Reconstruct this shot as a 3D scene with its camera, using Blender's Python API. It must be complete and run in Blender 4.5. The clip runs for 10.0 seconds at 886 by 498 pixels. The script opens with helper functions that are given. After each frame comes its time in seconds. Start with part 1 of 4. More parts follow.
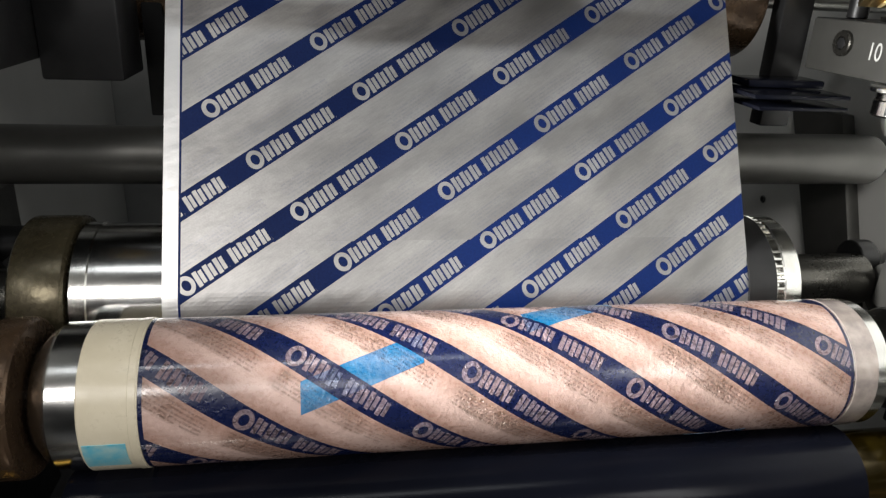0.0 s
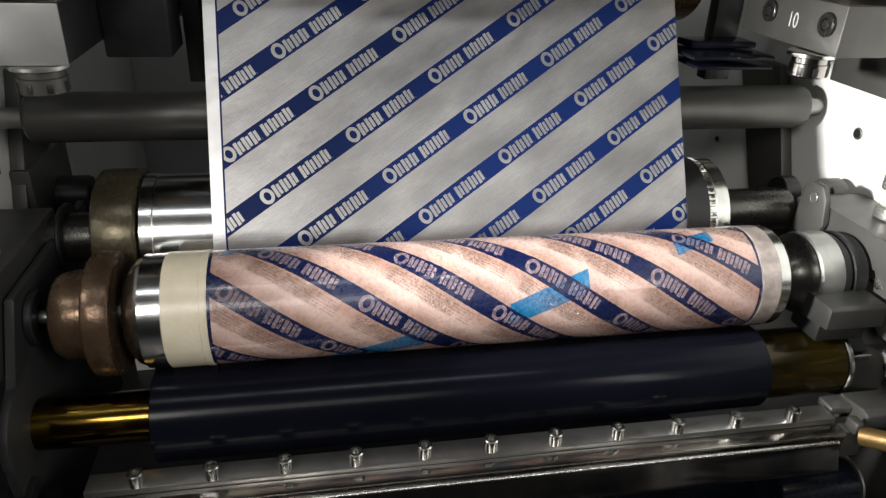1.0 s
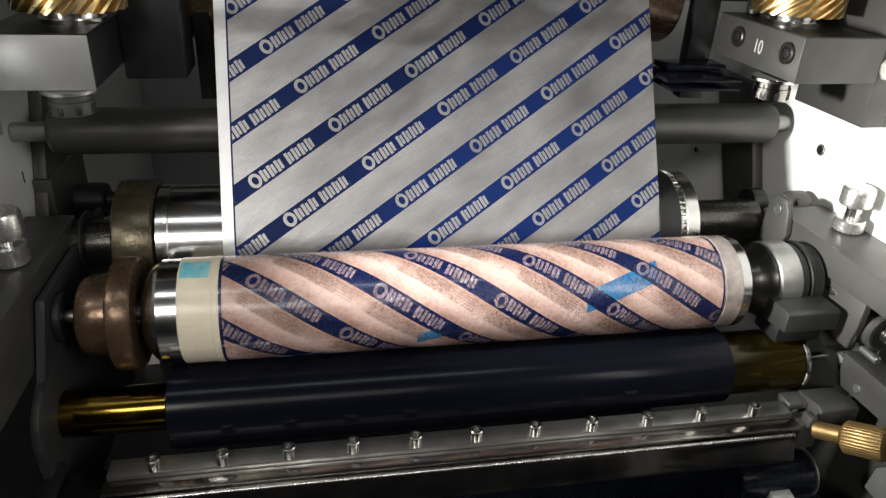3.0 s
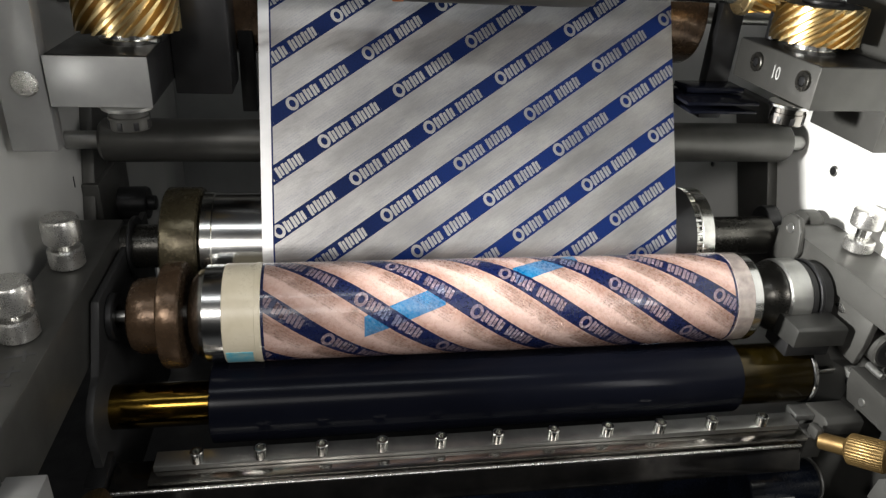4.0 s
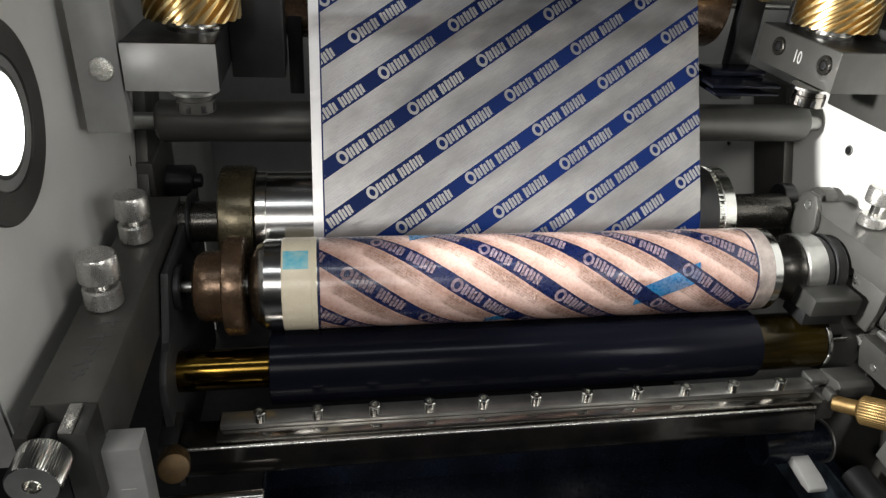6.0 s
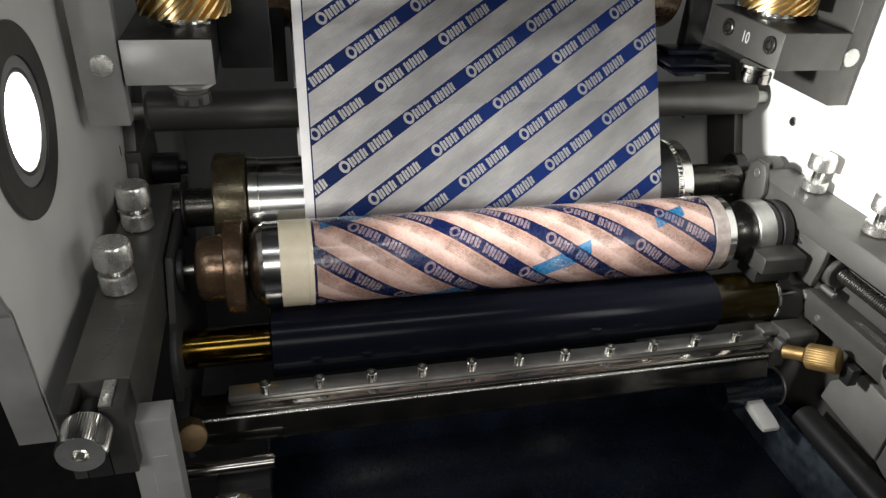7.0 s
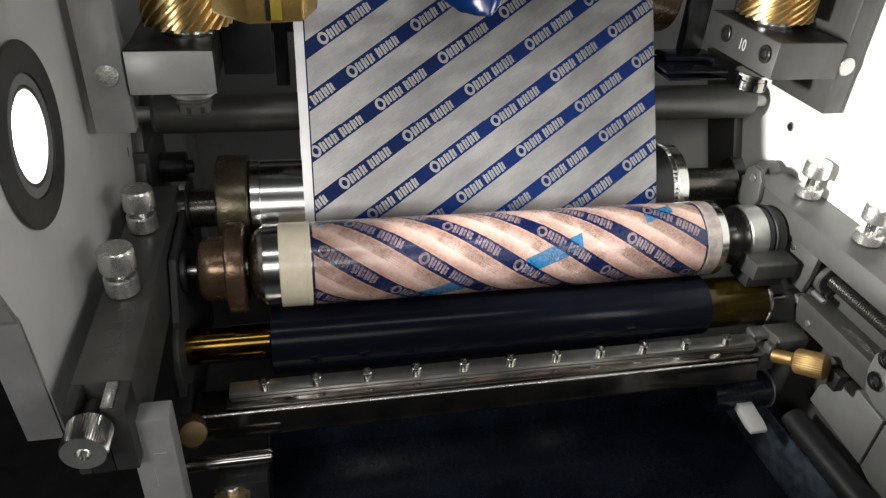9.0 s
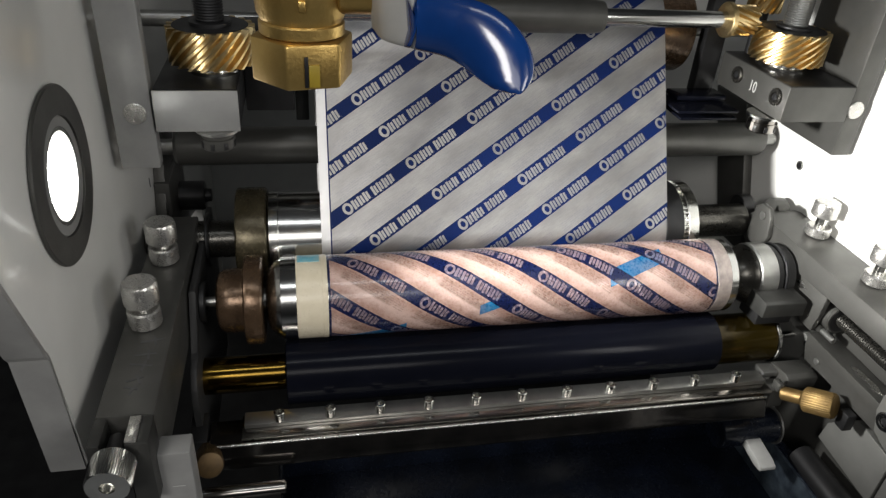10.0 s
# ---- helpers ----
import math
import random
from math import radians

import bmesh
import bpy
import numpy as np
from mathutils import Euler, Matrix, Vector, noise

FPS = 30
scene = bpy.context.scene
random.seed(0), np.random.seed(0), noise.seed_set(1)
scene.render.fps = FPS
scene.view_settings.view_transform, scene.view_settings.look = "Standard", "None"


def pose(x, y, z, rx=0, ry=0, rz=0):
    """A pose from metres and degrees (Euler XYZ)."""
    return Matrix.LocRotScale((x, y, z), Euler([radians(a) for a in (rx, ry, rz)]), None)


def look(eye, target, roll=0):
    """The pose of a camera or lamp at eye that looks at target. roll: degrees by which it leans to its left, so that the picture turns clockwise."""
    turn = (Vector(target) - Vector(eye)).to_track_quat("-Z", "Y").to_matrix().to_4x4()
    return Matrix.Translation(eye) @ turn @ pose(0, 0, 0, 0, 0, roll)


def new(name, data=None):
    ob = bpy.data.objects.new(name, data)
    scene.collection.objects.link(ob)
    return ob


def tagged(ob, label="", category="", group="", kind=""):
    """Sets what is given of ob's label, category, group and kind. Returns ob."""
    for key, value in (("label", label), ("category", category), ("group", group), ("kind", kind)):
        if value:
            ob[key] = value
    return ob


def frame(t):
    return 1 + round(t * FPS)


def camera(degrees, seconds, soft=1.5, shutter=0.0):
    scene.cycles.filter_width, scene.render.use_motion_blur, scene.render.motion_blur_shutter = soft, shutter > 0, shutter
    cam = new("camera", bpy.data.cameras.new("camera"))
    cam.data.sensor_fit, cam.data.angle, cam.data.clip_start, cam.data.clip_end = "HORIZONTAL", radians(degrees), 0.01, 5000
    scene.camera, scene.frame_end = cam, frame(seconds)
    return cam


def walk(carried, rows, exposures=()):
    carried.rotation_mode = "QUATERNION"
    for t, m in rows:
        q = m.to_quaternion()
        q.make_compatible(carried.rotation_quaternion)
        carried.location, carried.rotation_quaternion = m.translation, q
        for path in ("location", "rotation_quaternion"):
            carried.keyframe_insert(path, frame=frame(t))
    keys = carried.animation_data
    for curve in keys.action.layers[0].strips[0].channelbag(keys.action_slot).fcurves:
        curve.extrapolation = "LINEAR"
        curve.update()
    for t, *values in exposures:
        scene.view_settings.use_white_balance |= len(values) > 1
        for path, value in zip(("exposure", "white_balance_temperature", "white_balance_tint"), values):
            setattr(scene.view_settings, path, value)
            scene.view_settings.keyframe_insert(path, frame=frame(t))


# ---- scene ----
cam = camera(64.6, 10.0, soft=1.35)
PATH = [
    (0, (-0.0772, -0.2311, 0.2529), (0.2433, 1.6051, -0.4721), 2.76),
    (0.5, (-0.0865, -0.271, 0.263), (0.252, 1.512, -0.579), 3.1),
    (1, (-0.0935, -0.310, 0.2895), (0.246, 1.446, -0.606), 2.15),
    (1.5, (-0.090, -0.335, 0.310), (0.278, 1.421, -0.575), 2.4),
    (2, (-0.0865, -0.341, 0.311), (0.2665, 1.412, -0.585), 2.15),
    (2.5, (-0.089, -0.340, 0.3085), (0.269, 1.409, -0.593), 2.4),
    (4, (-0.112, -0.359, 0.336), (0.2055, 1.389, -0.582), 3.6),
    (4.5, (-0.1147, -0.366, 0.3375), (0.203, 1.379, -0.588), 3.9),
    (5, (-0.1157, -0.365, 0.3385), (0.202, 1.375, -0.595), 4.1),
    (5.5, (-0.130, -0.370, 0.343), (0.1615, 1.360, -0.618), 3.4),
    (7, (-0.178, -0.412, 0.3665), (0.259, 1.246, -0.664), 3.7),
    (7.5, (-0.183, -0.4185, 0.381), (0.267, 1.205, -0.697), 2.7),
    (8, (-0.1765, -0.4245, 0.388), (0.253, 1.220, -0.666), 3.05),
    (8.5, (-0.170, -0.425, 0.389), (0.240, 1.219, -0.674), 3.4),
    (9, (-0.164, -0.419, 0.390), (0.227, 1.222, -0.6855), 3.7),
    (9.5, (-0.1705, -0.415, 0.4053), (0.201, 1.256, -0.631), 3.9),
    (10, (-0.173, -0.418, 0.4073), (0.2075, 1.251, -0.628), 4.3),
]
walk(cam, [(t, look(eye, target, roll)) for t, eye, target, roll in PATH])

# ---- light ----
world = bpy.data.worlds.new("world")
world.use_nodes = True
world.node_tree.nodes["Background"].inputs[0].default_value = (0.5, 0.55, 0.6, 1)
world.node_tree.nodes["Background"].inputs[1].default_value = 0.02
scene.world = world
scene.view_settings.exposure = 0.13


def area(name, m, sx, sy, watts, colour, shape="RECTANGLE"):
    d = bpy.data.lights.new(name, "AREA")
    d.shape, d.size, d.size_y, d.energy, d.color = shape, sx, sy, watts, colour
    ob = new(name, d)
    ob.matrix_world = m
    return ob


area("ceiling_tube_light", look((-0.1, -0.9, 2.2), (0.0, 0.05, 0.05)), 1.6, 0.20, 6.3, (0.95, 0.98, 1.0))
area("hall_front_light", look((-0.45, -1.7, 1.15), (0.0, 0.08, 0.08)), 1.5, 0.40, 7.0, (1.0, 0.97, 0.94))
area("hall_side_light", look((-0.7, -1.4, 1.0), (0.0, 0.05, 0.1)), 0.40, 0.30, 6.0, (1.0, 0.96, 0.92))
# added fill from the right front, no source stands there
area("right_fill_light", look((0.95, -1.25, 0.75), (-0.2, 0.05, 0.12)), 0.5, 0.5, 7.5, (1.0, 0.98, 0.96))
lamp_light = area("inspection_lamp_light", look((-0.3100, -0.017, 0.219), (0.31, 0.040, 0.130)), 0.046, 0.046, 0.82, (1.0, 0.99, 0.96), "DISK")
lamp_light.data.spread = radians(52)


# ---- materials ----
class S:
    """A socket that can be reckoned with."""

    def __init__(self, t, s):
        self.t, self.s = t, s

    def op(self, kind, *others):
        n = self.t.nodes.new("ShaderNodeMath")
        n.operation = kind
        for i, v in enumerate((self, *others)):
            if isinstance(v, S):
                self.t.links.new(v.s, n.inputs[i])
            else:
                n.inputs[i].default_value = v
        return S(self.t, n.outputs[0])

    def __add__(self, o): return self.op("ADD", o)
    def __sub__(self, o): return self.op("SUBTRACT", o)
    def __mul__(self, o): return self.op("MULTIPLY", o)
    def __truediv__(self, o): return self.op("DIVIDE", o)
    def __lt__(self, o): return self.op("LESS_THAN", o)
    def __gt__(self, o): return self.op("GREATER_THAN", o)
    def mod(self, o): return self.op("FLOORED_MODULO", o)
    def floor(self): return self.op("FLOOR")
    def abs(self): return self.op("ABSOLUTE")
    def max(self, o): return self.op("MAXIMUM", o)
    def inv(self): return self.op("MULTIPLY_ADD", -1.0, 1.0)
    def within(self, a, b): return (self > a) * (self < b)


def mat(name):
    m = bpy.data.materials.new(name)
    m.use_nodes = True
    t = m.node_tree
    return m, t, t.nodes["Principled BSDF"]


def put(t, socket, value):
    if isinstance(value, S):
        t.links.new(value.s, socket)
    elif hasattr(value, "links"):
        t.links.new(value, socket)
    else:
        socket.default_value = value


def coords(t, kind="Object"):
    n = t.nodes.new("ShaderNodeTexCoord")
    return n.outputs[kind]


def noisy(t, scale, detail=4.0, rough=0.55, stretch=None, kind="Object"):
    v = coords(t, kind)
    if stretch:
        mp = t.nodes.new("ShaderNodeMapping")
        mp.inputs["Scale"].default_value = stretch
        t.links.new(v, mp.inputs[0])
        v = mp.outputs[0]
    n = t.nodes.new("ShaderNodeTexNoise")
    n.inputs["Scale"].default_value, n.inputs["Detail"].default_value, n.inputs["Roughness"].default_value = scale, detail, rough
    t.links.new(v, n.inputs["Vector"])
    return S(t, n.outputs[0])


def mix(t, fac, a, b):
    n = t.nodes.new("ShaderNodeMix")
    n.data_type = "RGBA"
    put(t, n.inputs[0], fac)
    for i, v in ((6, a), (7, b)):
        if isinstance(v, tuple):
            n.inputs[i].default_value = (*v[:3], 1)
        else:
            t.links.new(v, n.inputs[i])
    return n.outputs[2]


def ramp(t, v, lo, hi):
    n = t.nodes.new("ShaderNodeMapRange")
    t.links.new(v.s, n.inputs[0])
    n.inputs[1].default_value, n.inputs[2].default_value = lo, hi
    return S(t, n.outputs[0])


def bump(t, b, height, strength, distance=0.0004):
    n = t.nodes.new("ShaderNodeBump")
    n.inputs["Strength"].default_value, n.inputs["Distance"].default_value = strength, distance
    t.links.new(height.s, n.inputs["Height"])
    t.links.new(n.outputs[0], b.inputs["Normal"])


def surface(name, a, b2, metallic, r0, r1, scale=60, grain=900, strength=0.15, stretch=None, coat=0.0):
    """Two-scale surface: blotches between two colours, fine grain in gloss and relief."""
    m, t, b = mat(name)
    big, fine = noisy(t, scale, 5), noisy(t, grain, 3, 0.6, stretch)
    put(t, b.inputs["Base Color"], mix(t, ramp(t, big, 0.3, 0.7), a, b2))
    b.inputs["Metallic"].default_value = metallic
    put(t, b.inputs["Roughness"], ramp(t, big * 0.5 + fine * 0.5, 0.3, 0.7) * (r1 - r0) + r0)
    b.inputs["Coat Weight"].default_value = coat
    bump(t, b, fine, strength, 0.0002)
    return m


steel = surface("ground_steel", (0.62, 0.62, 0.6), (0.5, 0.5, 0.49), 1.0, 0.12, 0.24, 40, 700, 0.05, (1, 8, 8))
machined = surface("machined_steel", (0.42, 0.42, 0.4), (0.3, 0.3, 0.29), 0.9, 0.28, 0.45, 50, 1200, 0.1, (1, 6, 1))
bar_steel = surface("ink_stained_steel", (0.40, 0.39, 0.37), (0.22, 0.20, 0.18), 1.0, 0.10, 0.24, 30, 500, 0.06, (1, 5, 5))
dark_bar = surface("dark_glossy_steel", (0.15, 0.14, 0.13), (0.045, 0.045, 0.048), 0.95, 0.06, 0.18, 35, 600, 0.08, (1, 5, 5))
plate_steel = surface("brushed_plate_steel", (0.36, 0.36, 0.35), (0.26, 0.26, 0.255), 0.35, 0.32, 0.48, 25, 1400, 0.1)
ink_film = surface("dried_ink_film", (0.05, 0.065, 0.08), (0.008, 0.012, 0.02), 0.0, 0.3, 0.6, 90, 500, 0.3)
gunmetal = surface("gunmetal_paint", (0.096, 0.095, 0.088), (0.07, 0.069, 0.064), 0.5, 0.34, 0.5, 30, 1500, 0.12)
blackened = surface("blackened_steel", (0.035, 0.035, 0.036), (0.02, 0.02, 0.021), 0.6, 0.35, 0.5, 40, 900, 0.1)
oily = surface("greasy_brown_steel", (0.135, 0.085, 0.050), (0.07, 0.044, 0.027), 0.6, 0.16, 0.36, 60, 380, 0.9)
olive = surface("greasy_olive_steel", (0.10, 0.085, 0.05), (0.055, 0.045, 0.026), 0.6, 0.16, 0.36, 60, 380, 0.9)
# paler copy of the frame enamel, lamp light put into the colour
lamplit_paint = surface("lamplit_frame_enamel", (0.80, 0.80, 0.77), (0.74, 0.74, 0.71), 0.0, 0.32, 0.45, 9, 700, 0.06, None, 0.2)
frame_paint = surface("grey_frame_enamel", (0.76, 0.76, 0.73), (0.66, 0.66, 0.63), 0.0, 0.10, 0.22, 9, 700, 0.06, None, 0.2)
# light enamel with the shade behind the rollers put into its colour
shaded_panel = surface("shaded_enamel_panel", (0.30, 0.30, 0.29), (0.22, 0.22, 0.215), 0.2, 0.45, 0.6, 12, 600, 0.1)
chrome = surface("nickel_plate", (0.72, 0.72, 0.69), (0.6, 0.6, 0.57), 1.0, 0.12, 0.24, 120, 1600, 0.08)
satin = surface("satin_nickel", (0.60, 0.59, 0.56), (0.44, 0.43, 0.41), 0.85, 0.22, 0.34, 90, 1400, 0.12)
brass = surface("cut_brass", (0.80, 0.63, 0.34), (0.58, 0.43, 0.20), 1.0, 0.24, 0.40, 70, 800, 0.2)
valve_brass = surface("cast_brass", (0.62, 0.43, 0.15), (0.46, 0.30, 0.09), 0.9, 0.28, 0.46, 60, 900, 0.7)
old_brass = surface("worn_brass", (0.30, 0.20, 0.075), (0.18, 0.115, 0.045), 0.75, 0.35, 0.55, 80, 900, 0.3)
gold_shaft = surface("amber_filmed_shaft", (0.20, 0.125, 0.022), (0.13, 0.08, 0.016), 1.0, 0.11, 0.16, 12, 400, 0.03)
# much darker amber, for the right shaft end only
dim_amber = surface("dark_amber_shaft", (0.045, 0.030, 0.004), (0.014, 0.010, 0.003), 0.6, 0.14, 0.22, 25, 400, 0.03)
journal_steel = surface("dark_turned_steel", (0.085, 0.082, 0.074), (0.06, 0.058, 0.052), 0.85, 0.22, 0.36, 40, 700, 0.08)
tarnished = surface("tarnished_brass", (0.15, 0.095, 0.04), (0.085, 0.055, 0.026), 0.6, 0.35, 0.55, 90, 900, 0.4)
mid_steel = surface("dull_bracket_steel", (0.20, 0.20, 0.188), (0.145, 0.145, 0.137), 0.35, 0.32, 0.48, 25, 1400, 0.12)
dark_gunmetal = surface("darkened_gunmetal", (0.062, 0.062, 0.058), (0.04, 0.04, 0.038), 0.5, 0.30, 0.46, 40, 1200, 0.12)
black_roll = surface("black_ceramic_roll", (0.005, 0.0056, 0.0095), (0.0035, 0.004, 0.007), 0.0, 0.14, 0.22, 25, 1500, 0.02)
black_roll.node_tree.nodes["Principled BSDF"].inputs["Specular IOR Level"].default_value = 0.1
ink_pan = surface("ink_blackened_pan", (0.004, 0.005, 0.007), (0.006, 0.009, 0.018), 0.0, 0.10, 0.4, 25, 300, 0.15)
cream = surface("cream_masking_tape", (0.74, 0.67, 0.52), (0.64, 0.57, 0.42), 0.0, 0.22, 0.4, 60, 400, 0.3)
pale_tape = surface("clear_wrinkled_tape", (0.44, 0.38, 0.34), (0.24, 0.20, 0.19), 0.15, 0.10, 0.26, 120, 260, 0.9, None, 0.5)
rubber = surface("black_rubber", (0.02, 0.02, 0.02), (0.03, 0.03, 0.03), 0.0, 0.5, 0.65, 50, 900, 0.2)
white_plastic = surface("pale_plastic", (0.46, 0.46, 0.445), (0.37, 0.37, 0.355), 0.0, 0.4, 0.5, 60, 800, 0.05)
blue_vinyl = surface("blue_vinyl_grip", (0.006, 0.042, 0.19), (0.004, 0.027, 0.13), 0.0, 0.14, 0.28, 60, 300, 0.25, None, 0.5)
orange_paint = surface("orange_paint", (0.75, 0.2, 0.02), (0.6, 0.15, 0.02), 0.0, 0.4, 0.5)
yellow_paint = surface("yellow_paint", (0.34, 0.25, 0.02), (0.24, 0.17, 0.02), 0.0, 0.4, 0.5)
# pale speckle, painted glint on the blade holder edge, bare scuffs elsewhere
speckled = surface("speckled_glint_and_wear", (0.85, 0.85, 0.82), (0.35, 0.33, 0.3), 1.0, 0.15, 0.4, 260, 1500, 0.8)
hall_paint = surface("hall_wall_paint", (0.32, 0.33, 0.34), (0.25, 0.26, 0.27), 0.0, 0.6, 0.8, 2, 60, 0.05)
dark_mark = surface("scribed_mark", (0.05, 0.05, 0.05), (0.08, 0.08, 0.08), 0.0, 0.6, 0.7)
lamp_glow, _t, _b = mat("lamp_glow")
_b.inputs["Emission Color"].default_value = (1, 0.99, 0.96, 1)
_b.inputs["Emission Strength"].default_value = 14.0

# printed pattern: slanted bands 35.3 mm apart that repeat every 67.84 mm along the band
COS, SIN, STEP, LAP, SHIFT = 0.8255, 0.5645, 35.3, 67.84, 3.02


def pattern(t):
    """Masks of the print, from a UV map in metres: band, mark, small, (x in mm)."""
    uv = t.nodes.new("ShaderNodeUVMap")
    uv.uv_map = "print"
    sep = t.nodes.new("ShaderNodeSeparateXYZ")
    t.links.new(uv.outputs[0], sep.inputs[0])
    x, s = S(t, sep.outputs[0]) * 1000.0, S(t, sep.outputs[1]) * 1000.0
    p, q = x * COS + s * SIN, s * COS - x * SIN + 5.2
    k = (q / STEP + 0.5).floor()
    qq = q - k * STEP
    pp = (p + k * SHIFT - 2.3).mod(LAP)
    band = qq.abs() < 6.2
    # plain shapes of the marks' size: a large ring, then three and four pairs of strokes
    ring = ((pp - 4.4) / 4.45).op("POWER", 2.0) + (qq / 5.2).op("POWER", 2.0) < 1.0
    hole = ((pp - 4.5) / 2.2).op("POWER", 2.0) + (qq / 2.9).op("POWER", 2.0) < 1.0
    big = ring * hole.inv()

    def strokes(start, end, wide):
        cell = ((pp - start - qq * 0.06) / wide).mod(1.0)
        tall, low = cell.within(0.03, 0.42), cell.within(0.52, 0.86) * ((qq + 0.5).abs() < 3.5)
        return pp.within(start, end) * tall.max(low)
    mark = big.max(strokes(9.4, 27.4, 6.0).max(strokes(30.2, 53.0, 5.7)) * (qq + 0.4).within(-4.2, 4.2))
    # rows of print too small to read
    row = ((qq - 7.6) / 1.9).mod(1.0)
    gap = noisy_at(t, (pp * 0.8, (qq / 1.9).floor() * 7.3), 3.0)
    small = row.within(0.28, 0.72) * qq.within(7.6, 17.1) * pp.within(3.0, 60.0) * ramp(t, gap, 0.42, 0.56)
    return band, mark, small, x, s, qq, pp


def noisy_at(t, xy, detail=1.0):
    c = t.nodes.new("ShaderNodeCombineXYZ")
    for i, v in enumerate(xy):
        t.links.new(v.s, c.inputs[i])
    n = t.nodes.new("ShaderNodeTexNoise")
    n.inputs["Scale"].default_value, n.inputs["Detail"].default_value = 1.0, detail
    t.links.new(c.outputs[0], n.inputs["Vector"])
    return S(t, n.outputs[0])


def web_material():
    m, t, b = mat("printed_foil")
    band, mark, small, x, s, qq, pp = pattern(t)
    inside = x > -152.5
    line = x.within(-152.8, -151.6)
    ink = ((band * mark.inv() * inside).max(line))
    soft = noisy_at(t, (x * 0.016 + s * 0.012, s * 0.034 - x * 0.022), 4.0)
    fine = noisy_at(t, (x * 0.9, s * 0.9), 3.0)
    foil = mix(t, ramp(t, soft, 0.25, 0.75), (0.262, 0.257, 0.252), (0.50, 0.49, 0.476))
    streak = noisy_at(t, (x * 0.10 + s * 0.07, s * 0.75 - x * 0.5), 4.0)
    foil = mix(t, ramp(t, fine, 0.35, 0.75) * 0.26, foil, (0.26, 0.26, 0.26))
    foil = mix(t, ramp(t, streak, 0.40, 0.75) * 0.32, foil, (0.24, 0.24, 0.24))
    smudge = ramp(t, (qq - 12.4).abs(), 6.0, 3.6) * ramp(t, (pp - 31.0).abs(), 32.0, 24.0) * inside
    foil = mix(t, smudge * ramp(t, soft, 0.2, 0.7) * 0.16, foil, (0.30, 0.30, 0.33))
    foil = mix(t, small * inside * 0.24, foil, (0.20, 0.21, 0.27))
    foil = mix(t, inside.inv() * 0.6, foil, (0.85, 0.85, 0.85))
    c = mix(t, ink, foil, mix(t, ramp(t, fine, 0.3, 0.75), (0.0025, 0.0115, 0.072), (0.004, 0.018, 0.098)))
    put(t, b.inputs["Base Color"], c)
    put(t, b.inputs["Metallic"], ink * -0.75 + 0.85)
    put(t, b.inputs["Roughness"], ramp(t, soft, 0.2, 0.8) * 0.14 + 0.34 + ink * 0.08)
    bump(t, b, soft * 1.0 + fine * 0.04, 0.4, 0.0030)
    put(t, b.inputs["Specular IOR Level"], ink * -0.35 + 0.5)
    return m


def plate_material(name, ground, ground2, tape=0.0):
    m, t, b = mat(name)
    band, mark, small, x, s, qq, pp = pattern(t)
    ink = band * mark.inv()
    blot = noisy(t, 45, 4, 0.6)
    fine = noisy(t, 420, 3, 0.6)
    base = mix(t, ramp(t, blot, 0.35, 0.65), ground, ground2)
    # bare polymer wiped clean between the bands, brownish type blocks beside them
    far = (qq - (qq < 0.0) * -STEP - 18.5).abs()
    clean = ramp(t, far + (blot - 0.5) * 6.0, 9.0, 1.0)
    base = mix(t, clean * (0.62 - tape * 0.55), base, (0.76, 0.565, 0.505))
    block = ramp(t, qq, 6.0, 8.0) * ramp(t, qq, 18.5, 16.0) * ramp(t, pp, 0.0, 5.0) * ramp(t, pp, 50.0, 43.0) * ramp(t, blot, 0.30, 0.50)
    base = mix(t, block * (0.62 - tape * 0.45), base, (0.27, 0.165, 0.125))
    base = mix(t, small * (0.34 - tape * 0.2), base, (0.15, 0.09, 0.075))
    base = mix(t, ramp(t, fine, 0.5, 0.8) * 0.12, base, (0.75, 0.62, 0.55))
    base = mix(t, band * mark * (ramp(t, blot, 0.3, 0.7) * 0.3 + 0.62), base, (0.17, 0.14, 0.19))
    edge = noisy(t, 900, 2, 0.5)
    inked = ink * (ramp(t, fine + edge * 0.3, 0.38, 0.44) * 0.15 + 0.85)
    c = mix(t, inked.max(x.within(-158.0, -156.2)).max(x.within(178.2, 179.8)), base, (0.0035, 0.0085, 0.050))
    put(t, b.inputs["Base Color"], c)
    put(t, b.inputs["Roughness"], ramp(t, fine, 0.3, 0.7) * 0.2 + 0.2)
    b.inputs["Coat Weight"].default_value = 0.85
    drops = ramp(t, noisy(t, 330, 2, 0.5), 0.58, 0.68)
    put(t, b.inputs["Coat Roughness"], drops.max(band * mark * 0.9) * -0.15 + 0.18)
    wet = noisy(t, 240, 4, 0.7)
    relief = wet * 0.75 + edge * 0.06 - mark * band * (fine * 2.4 + 0.2) - small * 0.5 - block * fine * 0.35 + drops * 4.0 * (band * mark).max(block * 0.08)
    bump(t, b, relief, 0.85, 0.0013)
    return m


foil_print = web_material()
plate_print = plate_material("inked_photopolymer_plate", (0.49, 0.305, 0.245), (0.34, 0.20, 0.155))
tape_print = plate_material("blue_tape_under_ink", (0.003, 0.165, 0.36), (0.006, 0.11, 0.26), 1.0)
tape_plain = surface("blue_printed_tape", (0.05, 0.42, 0.58), (0.35, 0.55, 0.55), 0.0, 0.25, 0.4, 160, 500, 0.1)


